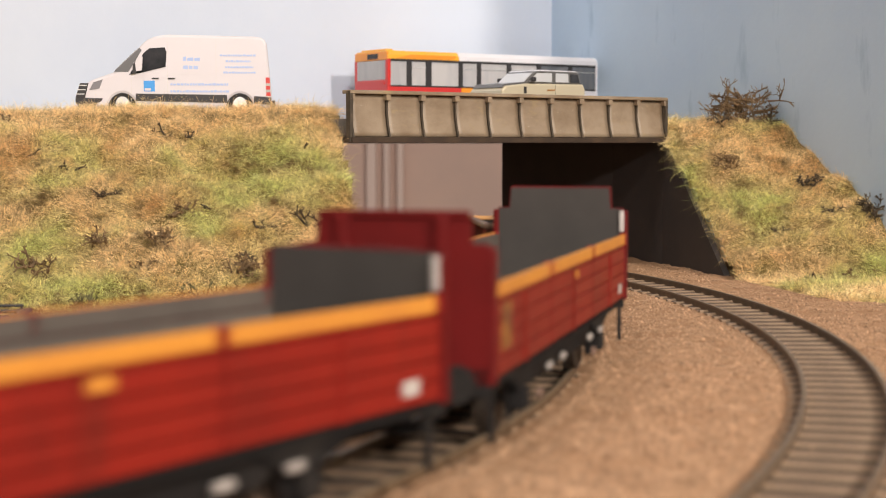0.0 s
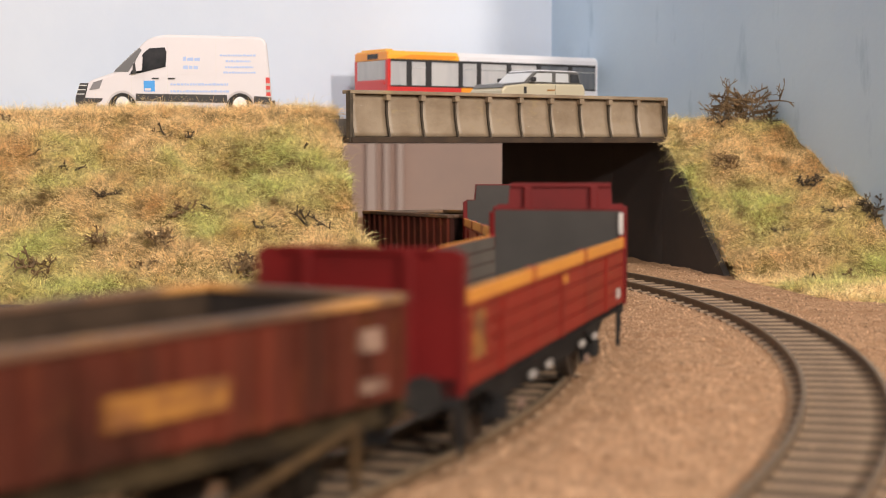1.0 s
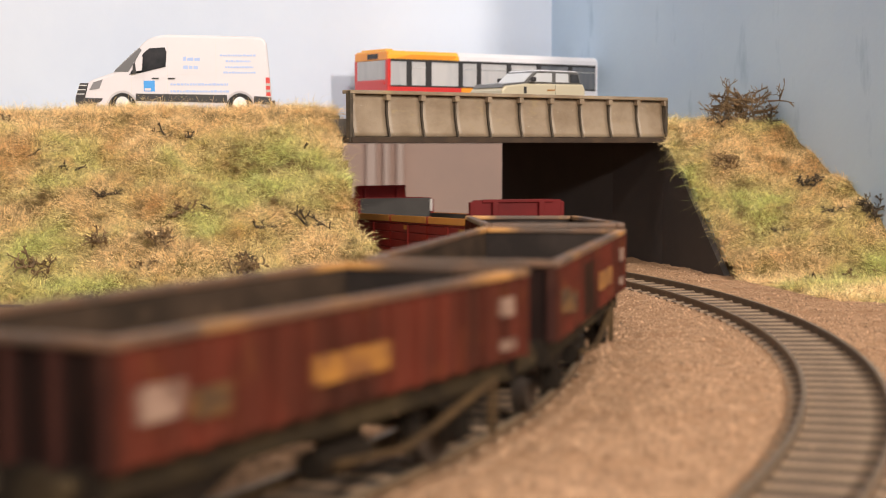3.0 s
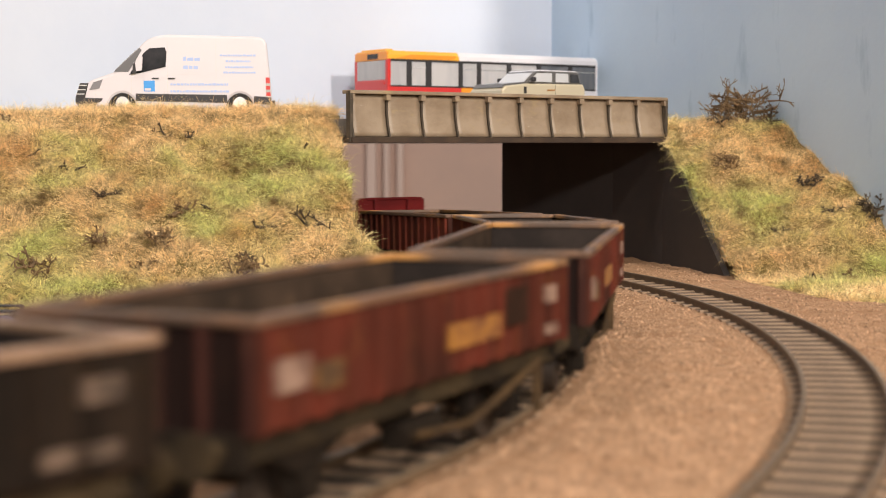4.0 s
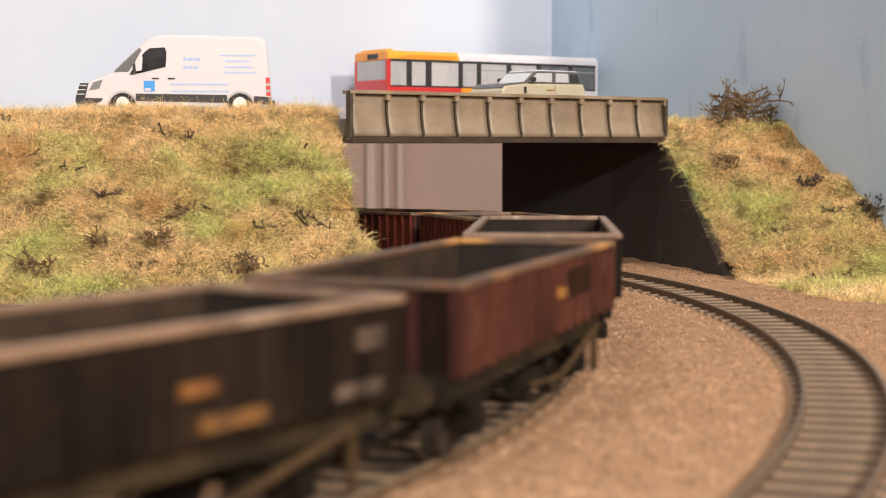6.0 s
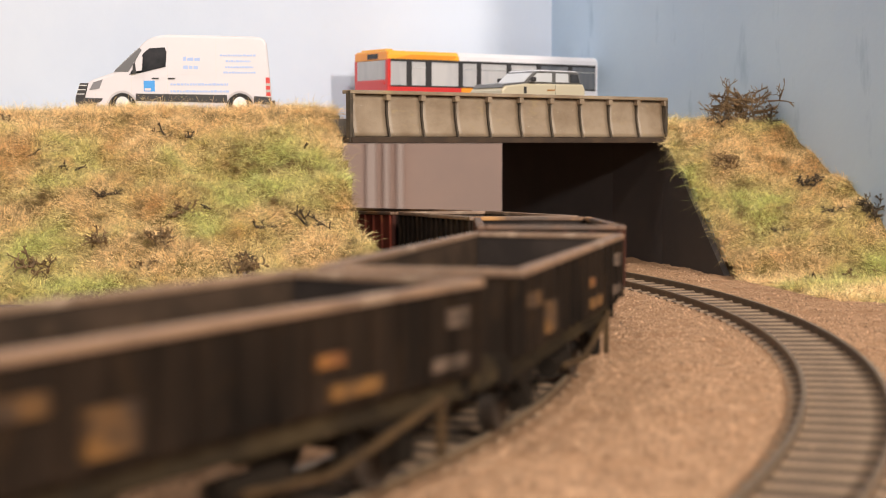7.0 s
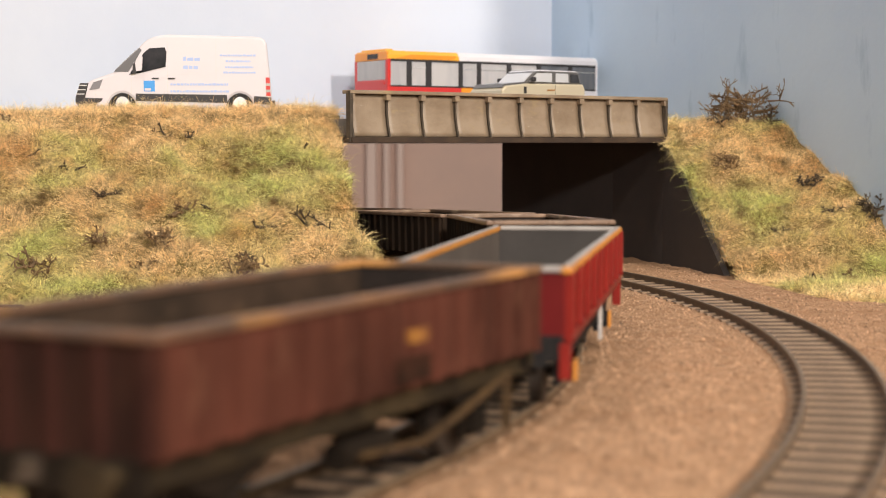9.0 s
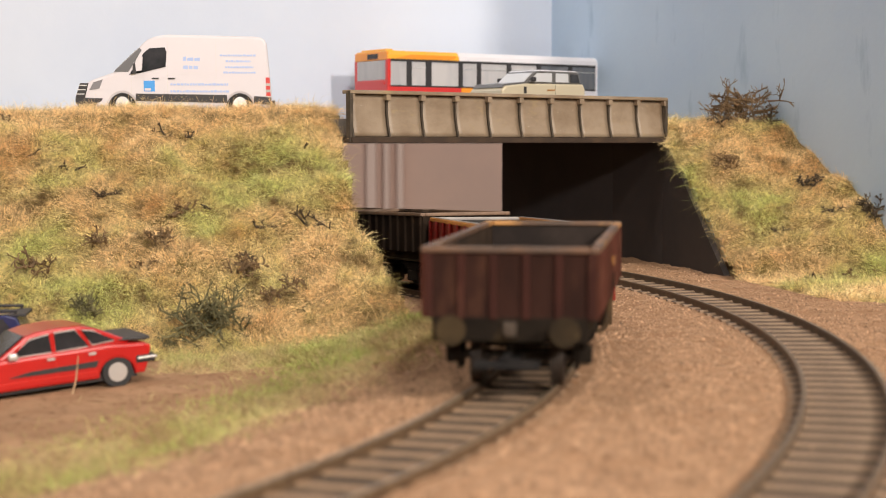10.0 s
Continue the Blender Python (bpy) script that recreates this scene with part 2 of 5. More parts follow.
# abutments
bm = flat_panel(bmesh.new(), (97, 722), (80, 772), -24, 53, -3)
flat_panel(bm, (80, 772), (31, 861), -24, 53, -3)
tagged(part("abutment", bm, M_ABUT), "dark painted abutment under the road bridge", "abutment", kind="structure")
bm = prism(bmesh.new(), [(722, -24), (722, 53), (648, -3), (640, -24)], 0, 2.5, "x")
bmesh.ops.transform(bm, matrix=Matrix.Translation((97, 722, 0)) @ Matrix.Shear("XZ", 4, (0, 0)) @ Matrix.Translation((0, -722, 0)), verts=bm.verts)
for v in bm.verts:
    v.co.x -= (v.co.y - 722) * 0.2
tagged(part("wing_wall", bm, M_ABUT), "dark painted wing wall sloping with the bank", "wing wall", kind="structure")
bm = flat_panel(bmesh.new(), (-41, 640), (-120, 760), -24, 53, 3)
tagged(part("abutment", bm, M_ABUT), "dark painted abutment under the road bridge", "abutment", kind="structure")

# backscene and room
bm = flat_panel(bmesh.new(), (61.5, 933), (61.5 - 0.82 * 480, 933 - 0.57 * 480), 50, 420, -6)
tagged(part("wall_north", bm, M_SKYL), "pale blue painted backscene board behind the road", "backscene", kind="structure")
bm = flat_panel(bmesh.new(), (61.5, 933), (61.5 + 0.37 * 310, 933 - 0.93 * 310), -24, 420, 6)
tagged(part("wall_east", bm, M_SKYR), "blue painted wall with rough brush marks", "wall", kind="structure")
tagged(part("wall_far", block(-2300, 2300, 2000, 2020, -900, 1800), M_BEIGE), "plain beige wall of the room beyond the bridge", "wall", kind="structure")

M_TRIM = mat("pale_trim", (0.60, 0.47, 0.42), 0.7)

# ---- tracks ----


def build_track(radius, s0, s1, label):
    root = thing("railway_track", Matrix(), label, "track", "model railway tracks", "structure")
    for side, nm in ((-8.25, "rail"), (8.25, "rail")):
        for (w, z0, z1, mt, pn) in ((0.33, -2.5, -0.45, M_RAILTAN if radius == R_IN else M_RAIL, "rail"), (0.44, -0.45, 0.0, M_RAILTOP if radius == R_IN else M_RAILDARK, "rail_head")):
            bm = bmesh.new()
            prev = None
            n = int((s1 - s0) / 6)
            for i in range(n + 1):
                x, y, a = on_track((s0 + (s1 - s0) * i / n) , radius)
                ring = []
                for dw, z in ((-w, z0), (-w, z1), (w, z1), (w, z0)):
                    r = side + dw
                    ring.append(bm.verts.new((x + r * math.cos(a), y + r * math.sin(a), z + (dip(a * R_IN) if radius == R_IN else 0))))
                if prev:
                    for k in range(4):
                        bm.faces.new((prev[k], prev[(k + 1) % 4], ring[(k + 1) % 4], ring[k]))
                prev = ring
            bmesh.ops.recalc_face_normals(bm, faces=bm.faces)
            part(pn, bm, mt, root)
    bm = bmesh.new()
    prev = None
    for i in range(221):
        x, y, a = on_track(-340 + 770 * i / 220, radius)
        dz = dip(a * R_IN) if radius == R_IN else 0
        ring = [bm.verts.new((x + r * math.cos(a), y + r * math.sin(a), z + dz + 0.02 * wob(x + r, y, 4))) for r, z in ((-12.5, -3.2), (-9.8, -2.3), (0, -2.2), (9.8, -2.3), (12.5, -3.2))]
        if prev:
            for k in range(4):
                bm.faces.new((prev[k], prev[k + 1], ring[k + 1], ring[k]))
        prev = ring
    bmesh.ops.recalc_face_normals(bm, faces=bm.faces)
    part("track_bed", bm, M_BED if radius == R_IN else M_BEDDUST, root, "ballast coloured dark for the shade between sleepers" if radius == R_IN else "dusty ballast, coloured dark for the shade between sleepers", smooth=True)
    return root


def lay_sleepers(root, radius, s0, s1, pitch):
    half = 9.5 if radius == R_IN else 11.5
    bm = block(-half, half, -1.6, 1.6, -4.0, -1.95, 0.15)
    for sx in (-8.25, 8.25):
        box(bm, sx - 1.0, sx + 1.0, -0.6, 0.6, -1.95, -1.75)
    first = part("sleeper", bm, M_DUSTSLEEPER if radius == R_IN else M_SLEEPER, root)
    s = s0
    while s < s1:
        x, y, a = on_track(s, radius)
        o = first if s == s0 else first.copy()
        if s > s0:
            scene.collection.objects.link(o)
        o.matrix_basis = mpose(x, y, random.uniform(-0.08, 0.02) + (dip(s) if radius == R_IN else 0), math.degrees(a) + random.uniform(-1, 1))
        s += pitch


track_in = build_track(R_IN, -1900, 1620, "weathered rails on sandy sleepers, inner curve")
track_out = build_track(R_OUT, -600, 1300, "dark weathered rails on sandy sleepers, outer curve")

# unseen shell for the room around the layout, added to shut out world light
tagged(part("wall_south", block(-2300, 2300, -2320, -2300, -900, 1800), M_PLASTER), "plain grey room wall, added out of view", "wall", kind="structure")
tagged(part("wall_west", block(-2320, -2300, -2300, 2000, -900, 1800), M_PLASTER), "plain grey room wall, added out of view", "wall", kind="structure")
tagged(part("wall_outer_east", block(2300, 2320, -2300, 2000, -900, 1800), M_PLASTER), "plain grey room wall, added out of view", "wall", kind="structure")
tagged(part("ceiling", block(-2300, 2300, -2300, 2000, 1800, 1820), M_PLASTER), "plain grey ceiling, added out of view", "ceiling", kind="structure")
tagged(part("floor", block(-2300, 2300, -2300, 2000, -920, -900), M_ROAD), "plain grey room floor", "floor", kind="structure")

# pale upright strips on the far room's wall
for x0, w in ((-93, 12), (-72, 7), (-56, 8)):
    tagged(part("trim", block(x0, x0 + w, 1988, 1999, -900, 400, 1.5), M_TRIM), "pale painted upright strip on the far wall", "trim", kind="structure")

# ---- girder ----


def bridge_girder():
    root = thing("bridge_girder", mpose(-34.6, 616, -0.6, 38.9), "weathered olive grey plate girder with ribbed panels", "girder")
    part("web", block(0, 169, 0.8, 2.2, 53, 69.2), M_GIRDER, root)
    bm = block(-1.2, 170.2, -1.6, 3.8, 69.2, 70.6, 0.25)
    part("top_flange", bm, M_GIRDER, root)
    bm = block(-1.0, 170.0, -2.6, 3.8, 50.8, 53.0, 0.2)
    part("bottom_flange", bm, M_GIRDERDK, root, "dark brown lower flange")
    n = 10
    for i in range(n):
        x0, x1 = i * 16.9 + 0.55, (i + 1) * 16.9 - 0.55
        bm = bmesh.new()
        rows = []
        for k in range(9):
            u = k / 8
            rows.append([bm.verts.new((x, 0.75 - 2.3 * u ** 2.2 * (1 if c else 0.93), 69.1 - 15.9 * u)) for x, c in ((x0, 0), ((x0 * 0.85 + x1 * 0.15), 1), ((x0 * 0.15 + x1 * 0.85), 1), (x1, 0))])
        for k in range(8):
            for j in range(3):
                bm.faces.new((rows[k][j], rows[k + 1][j], rows[k + 1][j + 1], rows[k][j + 1]))
        ed = bmesh.ops.extrude_face_region(bm, geom=bm.faces[:])
        bmesh.ops.translate(bm, vec=(0, 1.0, 0), verts=[v for v in ed["geom"] if isinstance(v, bmesh.types.BMVert)])
        bmesh.ops.recalc_face_normals(bm, faces=bm.faces)
        part("panel", bm, M_GIRDER, root, smooth=True)
    for i in range(n + 1):
        x = i * 16.9
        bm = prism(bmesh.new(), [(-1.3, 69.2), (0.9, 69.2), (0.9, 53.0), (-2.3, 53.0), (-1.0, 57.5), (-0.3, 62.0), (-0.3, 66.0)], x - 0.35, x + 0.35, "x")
        part("stiffener", bm, M_GIRDERLINE, root, "dark upright rib")
        part("bracket", block(x - 1.1, x + 1.1, -1.5, 0.9, 66.9, 69.15, 0.2), M_GIRDER, root)
    for x0, x1 in ((-1.2, 0.2), (168.8, 170.2)):
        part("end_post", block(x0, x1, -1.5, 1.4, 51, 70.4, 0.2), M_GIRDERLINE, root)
    return root


bridge_girder()

# ---- grass and stones ----


def blades(name, count, pick, zf, length, width, material, label, lean=0.55, parent=None, seed=1):
    """Many single grass fibres, as one mesh of narrow triangles."""
    rnd = random.Random(seed)
    verts, faces = [], []
    while len(faces) < count:
        x, y = pick(rnd)
        if x is None:
            continue
        z = zf(x, y)
        gx, gy = zf(x + 2, y) - z, zf(x, y + 2) - z
        up = Vector((-gx * 0.5, -gy * 0.5, 1)).normalized()
        w = noise.noise_vector((x / 9, y / 9, seed)) * 1.0
        w2 = noise.noise((x / 4.5, y / 4.5, seed + 7.3))
        d = (up + Vector((w.x, w.y - 0.25, w.z * 0.3 - 0.15)) * lean + Vector((rnd.gauss(0, 1.15), rnd.gauss(0, 0.8), rnd.gauss(-0.1, 0.75)))).normalized()
        ln = length * (rnd.uniform(0.4, 1.1) if rnd.random() < 0.93 else rnd.uniform(1.1, 1.8))
        ln *= 0.62 + 1.1 * max(0.0, w2 + 0.25)
        side = d.cross(Vector((rnd.gauss(0, 1), rnd.gauss(0, 1), rnd.gauss(0, 1)))).normalized() * width * rnd.uniform(0.7, 1.3)
        p = Vector((x, y, z - 0.4))
        i = len(verts)
        bend = Vector((rnd.gauss(0, 0.12), rnd.gauss(0, 0.1), -0.18)) * ln
        q = p + d * ln * 0.55 - bend * 0.1
        verts += [tuple((p - side) * MM), tuple((p + side) * MM), tuple((q + side * 0.75) * MM), tuple((q - side * 0.75) * MM), tuple((p + d * ln + bend) * MM)]
        faces += [(i, i + 1, i + 2, i + 3), (i + 3, i + 2, i + 4)]
    me = bpy.data.meshes.new(name)
    me.from_pydata(verts, [], faces)
    me.materials.append(material)
    return tagged(new(name, me), label, "grass", kind="stuff")


def pick_left(r):
    x, y = r.uniform(-215, -5), r.uniform(505, 672)
    return (x, y) if x < edge_left(y) and x / y > -0.3 else (None, None)


def pick_right(r):
    x, y = r.uniform(90, 215), r.uniform(545, 800)
    ok = x > 97 - (y - 722) * 0.2 and (x - 61.5) * 0.93 + (y - 933) * 0.37 < 0 and x > 105 + (650 - y) * 0.30 - 6 * r.random() and x / y < 0.3
    return (x, y) if ok else (None, None)


def pick_verge(r):
    x, y = r.uniform(-110, 0), r.uniform(270, 530)
    o = off_track(x, y)
    mid = -54 - 0.25 * (420 - y)
    return (x, y) if abs(o - mid - r.gauss(0, 14)) < 5 or (y > 460 and -110 < o < -26 - 8 * r.random() and r.random() < (y - 455) / 60) else (None, None)


blades("grass_bank", 700000, pick_left, left_bank_z, 5.0, 0.055, M_GRASS, "straw, green and brown static grass on the long bank", seed=2)
blades("grass_bank", 360000, pick_right, lambda x, y: max(right_bank_z(x, y), ground_z(x, y)), 4.6, 0.055, M_GRASS, "straw and green static grass beside the bridge", seed=3)
blades("grass_verge", 110000, pick_verge, ground_z, 5.4, 0.06, M_VERGE, "thin green and straw grass beside the track", seed=4)


def stones(name, count, pick, size, label, seed):
    rnd = random.Random(seed)
    verts, faces = [], []
    done = 0
    while done < count:
        x, y = pick(rnd)
        if x is None:
            continue
        r = size * rnd.uniform(0.35, 1.0) * (2.2 if rnd.random() < 0.02 else 1)
        p = Vector((x, y, ground_z(x, y) + r * 0.15))
        rot = Euler((rnd.uniform(0, 6), rnd.uniform(0, 6), rnd.uniform(0, 6))).to_matrix()
        i = len(verts)
        for q in ((1, 0, 0), (-1, 0, 0), (0, 1, 0), (0, -1, 0), (0, 0, 1), (0, 0, -1)):
            verts.append(tuple((p + rot @ Vector(q) * r * rnd.uniform(0.6, 1.1)) * MM))
        for f in ((0, 2, 4), (2, 1, 4), (1, 3, 4), (3, 0, 4), (2, 0, 5), (1, 2, 5), (3, 1, 5), (0, 3, 5)):
            faces.append(tuple(i + k for k in f))
        done += 1
    me = bpy.data.meshes.new(name)
    me.from_pydata(verts, [], faces)
    me.materials.append(M_STONE)
    return tagged(new(name, me), label, "gravel", kind="stuff")


def pick_gravel(r):
    y = 235 + 480 * r.random() ** 1.3
    x = r.uniform(-0.28, 0.28) * y
    o = off_track(x, y)
    ok = -75 < o < 130 and not (abs(abs(o) - 8.25) < 1.2 or abs(abs(o - 66.5) - 8.25) < 1.2)
    if ok and (abs(o) < 13 and r.random() < 0.88 or abs(o - 66.5) < 13 and r.random() < 0.85):
        ok = False
    return (x, y) if ok else (None, None)


stones("gravel", 95000, pick_gravel, 0.32, "loose sandy gravel and ballast crumbs around the tracks", 5)

# ---- scrub on the banks ----


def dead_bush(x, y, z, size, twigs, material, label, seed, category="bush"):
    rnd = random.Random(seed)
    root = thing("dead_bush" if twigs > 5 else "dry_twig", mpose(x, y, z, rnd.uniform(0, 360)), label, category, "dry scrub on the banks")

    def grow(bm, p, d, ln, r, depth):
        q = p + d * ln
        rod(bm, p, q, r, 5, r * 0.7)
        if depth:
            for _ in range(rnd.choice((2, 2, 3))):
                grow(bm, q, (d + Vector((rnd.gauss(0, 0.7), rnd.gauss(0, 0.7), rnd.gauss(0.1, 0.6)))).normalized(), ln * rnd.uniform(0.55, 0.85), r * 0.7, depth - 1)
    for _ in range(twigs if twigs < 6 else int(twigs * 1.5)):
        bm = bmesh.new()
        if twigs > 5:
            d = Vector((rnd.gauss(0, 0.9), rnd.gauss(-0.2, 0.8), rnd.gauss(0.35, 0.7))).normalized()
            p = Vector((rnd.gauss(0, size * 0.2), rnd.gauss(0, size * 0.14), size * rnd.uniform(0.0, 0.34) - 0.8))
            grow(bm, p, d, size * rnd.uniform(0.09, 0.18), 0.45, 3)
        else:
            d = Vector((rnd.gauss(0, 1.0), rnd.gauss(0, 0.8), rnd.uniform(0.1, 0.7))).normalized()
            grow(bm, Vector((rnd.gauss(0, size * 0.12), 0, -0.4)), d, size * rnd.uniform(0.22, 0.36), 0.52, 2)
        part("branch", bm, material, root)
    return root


M_GREENSCRUB = mat("grey_green_scrub", (0.115, 0.105, 0.048), 0.9, grain=((0.19, 0.165, 0.075), 0.3, 0.4, 0.7), island=0.35)
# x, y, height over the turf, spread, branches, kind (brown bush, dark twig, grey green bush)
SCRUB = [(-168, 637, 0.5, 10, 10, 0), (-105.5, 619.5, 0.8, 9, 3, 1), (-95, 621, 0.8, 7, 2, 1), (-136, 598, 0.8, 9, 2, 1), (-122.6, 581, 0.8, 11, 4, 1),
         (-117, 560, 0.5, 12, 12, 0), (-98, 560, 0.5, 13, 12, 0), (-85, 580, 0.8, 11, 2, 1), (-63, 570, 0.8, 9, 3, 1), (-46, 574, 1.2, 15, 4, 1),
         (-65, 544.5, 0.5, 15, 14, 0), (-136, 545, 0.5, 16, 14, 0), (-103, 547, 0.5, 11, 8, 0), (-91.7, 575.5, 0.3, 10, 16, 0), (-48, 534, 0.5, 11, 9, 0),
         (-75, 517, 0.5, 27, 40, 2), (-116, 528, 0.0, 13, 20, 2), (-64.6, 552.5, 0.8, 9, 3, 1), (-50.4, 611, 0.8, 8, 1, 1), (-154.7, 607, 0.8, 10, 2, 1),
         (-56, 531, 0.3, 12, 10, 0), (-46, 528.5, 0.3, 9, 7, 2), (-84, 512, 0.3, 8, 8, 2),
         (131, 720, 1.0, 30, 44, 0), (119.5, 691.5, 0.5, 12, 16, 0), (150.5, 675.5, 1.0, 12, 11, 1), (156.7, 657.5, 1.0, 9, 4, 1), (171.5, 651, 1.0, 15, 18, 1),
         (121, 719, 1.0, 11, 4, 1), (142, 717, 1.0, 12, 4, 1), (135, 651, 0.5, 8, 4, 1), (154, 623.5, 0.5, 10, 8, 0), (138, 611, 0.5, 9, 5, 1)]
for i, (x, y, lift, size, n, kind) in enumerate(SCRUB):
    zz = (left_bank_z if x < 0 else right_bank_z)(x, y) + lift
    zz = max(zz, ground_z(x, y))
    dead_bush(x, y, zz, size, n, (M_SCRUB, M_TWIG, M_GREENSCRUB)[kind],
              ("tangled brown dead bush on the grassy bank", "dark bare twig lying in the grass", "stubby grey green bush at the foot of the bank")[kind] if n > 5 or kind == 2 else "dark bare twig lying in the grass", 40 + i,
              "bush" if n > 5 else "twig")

# ---- wagons ----


def paint(name, base, dark, rust, rough=0.78):
    return mat(name, base, rough, grain=(dark, 0.09, 0.38, 0.68, (1, 1, 0.25)), spots=(rust, 0.16, 0.56, 0.80, (1, 1, 0.4)), bump=0.25, bump_scale=1.0, spec=0.09)


M_MAROON = paint("weathered_maroon_paint", (0.130, 0.029, 0.017), (0.040, 0.015, 0.010), (0.22, 0.078, 0.026))
M_BROWN = paint("weathered_brown_paint", (0.115, 0.040, 0.026), (0.050, 0.019, 0.013), (0.20, 0.095, 0.058))
M_BLACK = paint("sooty_black_paint", (0.029, 0.0185, 0.012), (0.0085, 0.0065, 0.005), (0.062, 0.034, 0.015))
M_DIMPANEL = mat("grimy_pale_panel", (0.17, 0.115, 0.08), 0.75, grain=((0.04, 0.027, 0.018), 0.2, 0.40, 0.62))
# end colours are darker than the sides to hold the shade on wagon ends
M_BROWNEND = paint("shaded_brown_end_paint", (0.040, 0.017, 0.012), (0.018, 0.009, 0.007), (0.075, 0.033, 0.02))
M_SHADEDEND = paint("shaded_end_paint", (0.016, 0.008, 0.0065), (0.009, 0.005, 0.004), (0.035, 0.016, 0.010))
M_ENDRIB = paint("shaded_end_rib_paint", (0.055, 0.020, 0.015), (0.032, 0.013, 0.010), (0.10, 0.042, 0.027))
M_RIMRUST = mat("worn_rusty_rim", (0.17, 0.09, 0.05), 0.55, grain=((0.09, 0.058, 0.040), 0.06, 0.4, 0.6), spots=((0.48, 0.24, 0.075), 0.035, 0.54, 0.64), bump=0.2)
M_RIMPALE = mat("worn_pale_rim", (0.30, 0.19, 0.12), 0.5, grain=((0.12, 0.075, 0.05), 0.05, 0.42, 0.62), spots=((0.50, 0.36, 0.25), 0.05, 0.54, 0.66), bump=0.2)
M_HOOK = mat("worn_brown_hook", (0.06, 0.042, 0.028), 0.6, grain=((0.11, 0.075, 0.045), 0.1, 0.42, 0.66))
M_RED = mat("bright_red_paint", (0.25, 0.016, 0.0095), 0.45, grain=((0.195, 0.013, 0.009), 0.05, 0.4, 0.7), spots=((0.16, 0.015, 0.010), 0.11, 0.56, 0.72, (1, 1, 0.2)), bump=0.1, spec=0.25)
# the red of the sides again, darkened for the shade on the ends
M_REDEND = mat("shaded_red_paint", (0.125, 0.0065, 0.0065), 0.55, grain=((0.085, 0.005, 0.005), 0.06, 0.4, 0.7), bump=0.08, spec=0.2)
M_YELLOW = mat("yellow_orange_paint", (0.66, 0.28, 0.04), 0.5, grain=((0.58, 0.23, 0.04), 0.08, 0.4, 0.7))
M_GOLD = mat("faded_gold_lettering", (0.36, 0.16, 0.03), 0.6, grain=((0.14, 0.05, 0.02), 0.28, 0.42, 0.60))
M_RUSTSTAIN = mat("rust_stain", (0.19, 0.088, 0.02), 0.75, grain=((0.03, 0.018, 0.011), 0.14, 0.42, 0.62))
M_WHITE = mat("off_white_lettering", (0.52, 0.49, 0.46), 0.6, grain=((0.36, 0.32, 0.30), 0.25, 0.5, 0.8))
M_PINKWHITE = mat("faded_data_panel", (0.29, 0.19, 0.14), 0.7, grain=((0.10, 0.045, 0.03), 0.22, 0.42, 0.62))
M_PATCH = mat("fresh_dark_paint_patch", (0.028, 0.015, 0.010), 0.85, grain=((0.055, 0.022, 0.014), 0.12, 0.48, 0.7), spec=0.06)
M_INSIDE = mat("dirty_wagon_interior", (0.066, 0.043, 0.029), 0.9, grain=((0.026, 0.019, 0.014), 0.05, 0.4, 0.65), spots=((0.13, 0.082, 0.05), 0.12, 0.57, 0.8), bump=0.3, spec=0.1)
M_ENDINSIDE = mat("near_black_end_lining", (0.022, 0.017, 0.015), 0.9, grain=((0.04, 0.03, 0.025), 0.08, 0.45, 0.7), spec=0.15)
M_GREYIN = mat("plain_grey_interior", (0.128, 0.108, 0.092), 0.85, grain=((0.095, 0.08, 0.07), 0.05, 0.4, 0.7), bump=0.15, spec=0.15)
M_GREYIN2 = mat("dark_grey_end_lining", (0.062, 0.056, 0.052), 0.8, grain=((0.048, 0.044, 0.041), 0.05, 0.4, 0.7), bump=0.1, spec=0.2)
M_FRAME = mat("weathered_underframe", (0.018, 0.013, 0.009), 0.85, grain=((0.009, 0.007, 0.005), 0.08, 0.4, 0.7), spots=((0.06, 0.04, 0.02), 0.12, 0.60, 0.8), bump=0.3, spec=0.1)
M_SOLEBAR = mat("dusty_brown_frame", (0.062, 0.043, 0.022), 0.85, grain=((0.026, 0.019, 0.012), 0.06, 0.4, 0.65), spots=((0.13, 0.088, 0.04), 0.10, 0.58, 0.8), bump=0.3, spec=0.1)
M_LEVER = mat("ochre_dusted_lever", (0.088, 0.053, 0.024), 0.75, grain=((0.04, 0.026, 0.015), 0.15, 0.42, 0.66), bump=0.2, spec=0.15)
M_FRAMEBLACK = mat("black_underframe", (0.013, 0.012, 0.012), 0.8, spec=0.2, grain=((0.04, 0.035, 0.03), 0.1, 0.5, 0.8))
M_TYRE = mat("dull_steel_wheel", (0.05, 0.037, 0.028), 0.6, 0.2, grain=((0.03, 0.022, 0.016), 0.3, 0.4, 0.7))
M_GREYRIM = mat("scuffed_grey_rim", (0.42, 0.39, 0.36), 0.6, grain=((0.3, 0.27, 0.25), 0.1, 0.4, 0.7))
M_RUBBER = mat("black_rubber", (0.022, 0.022, 0.022), 0.7)


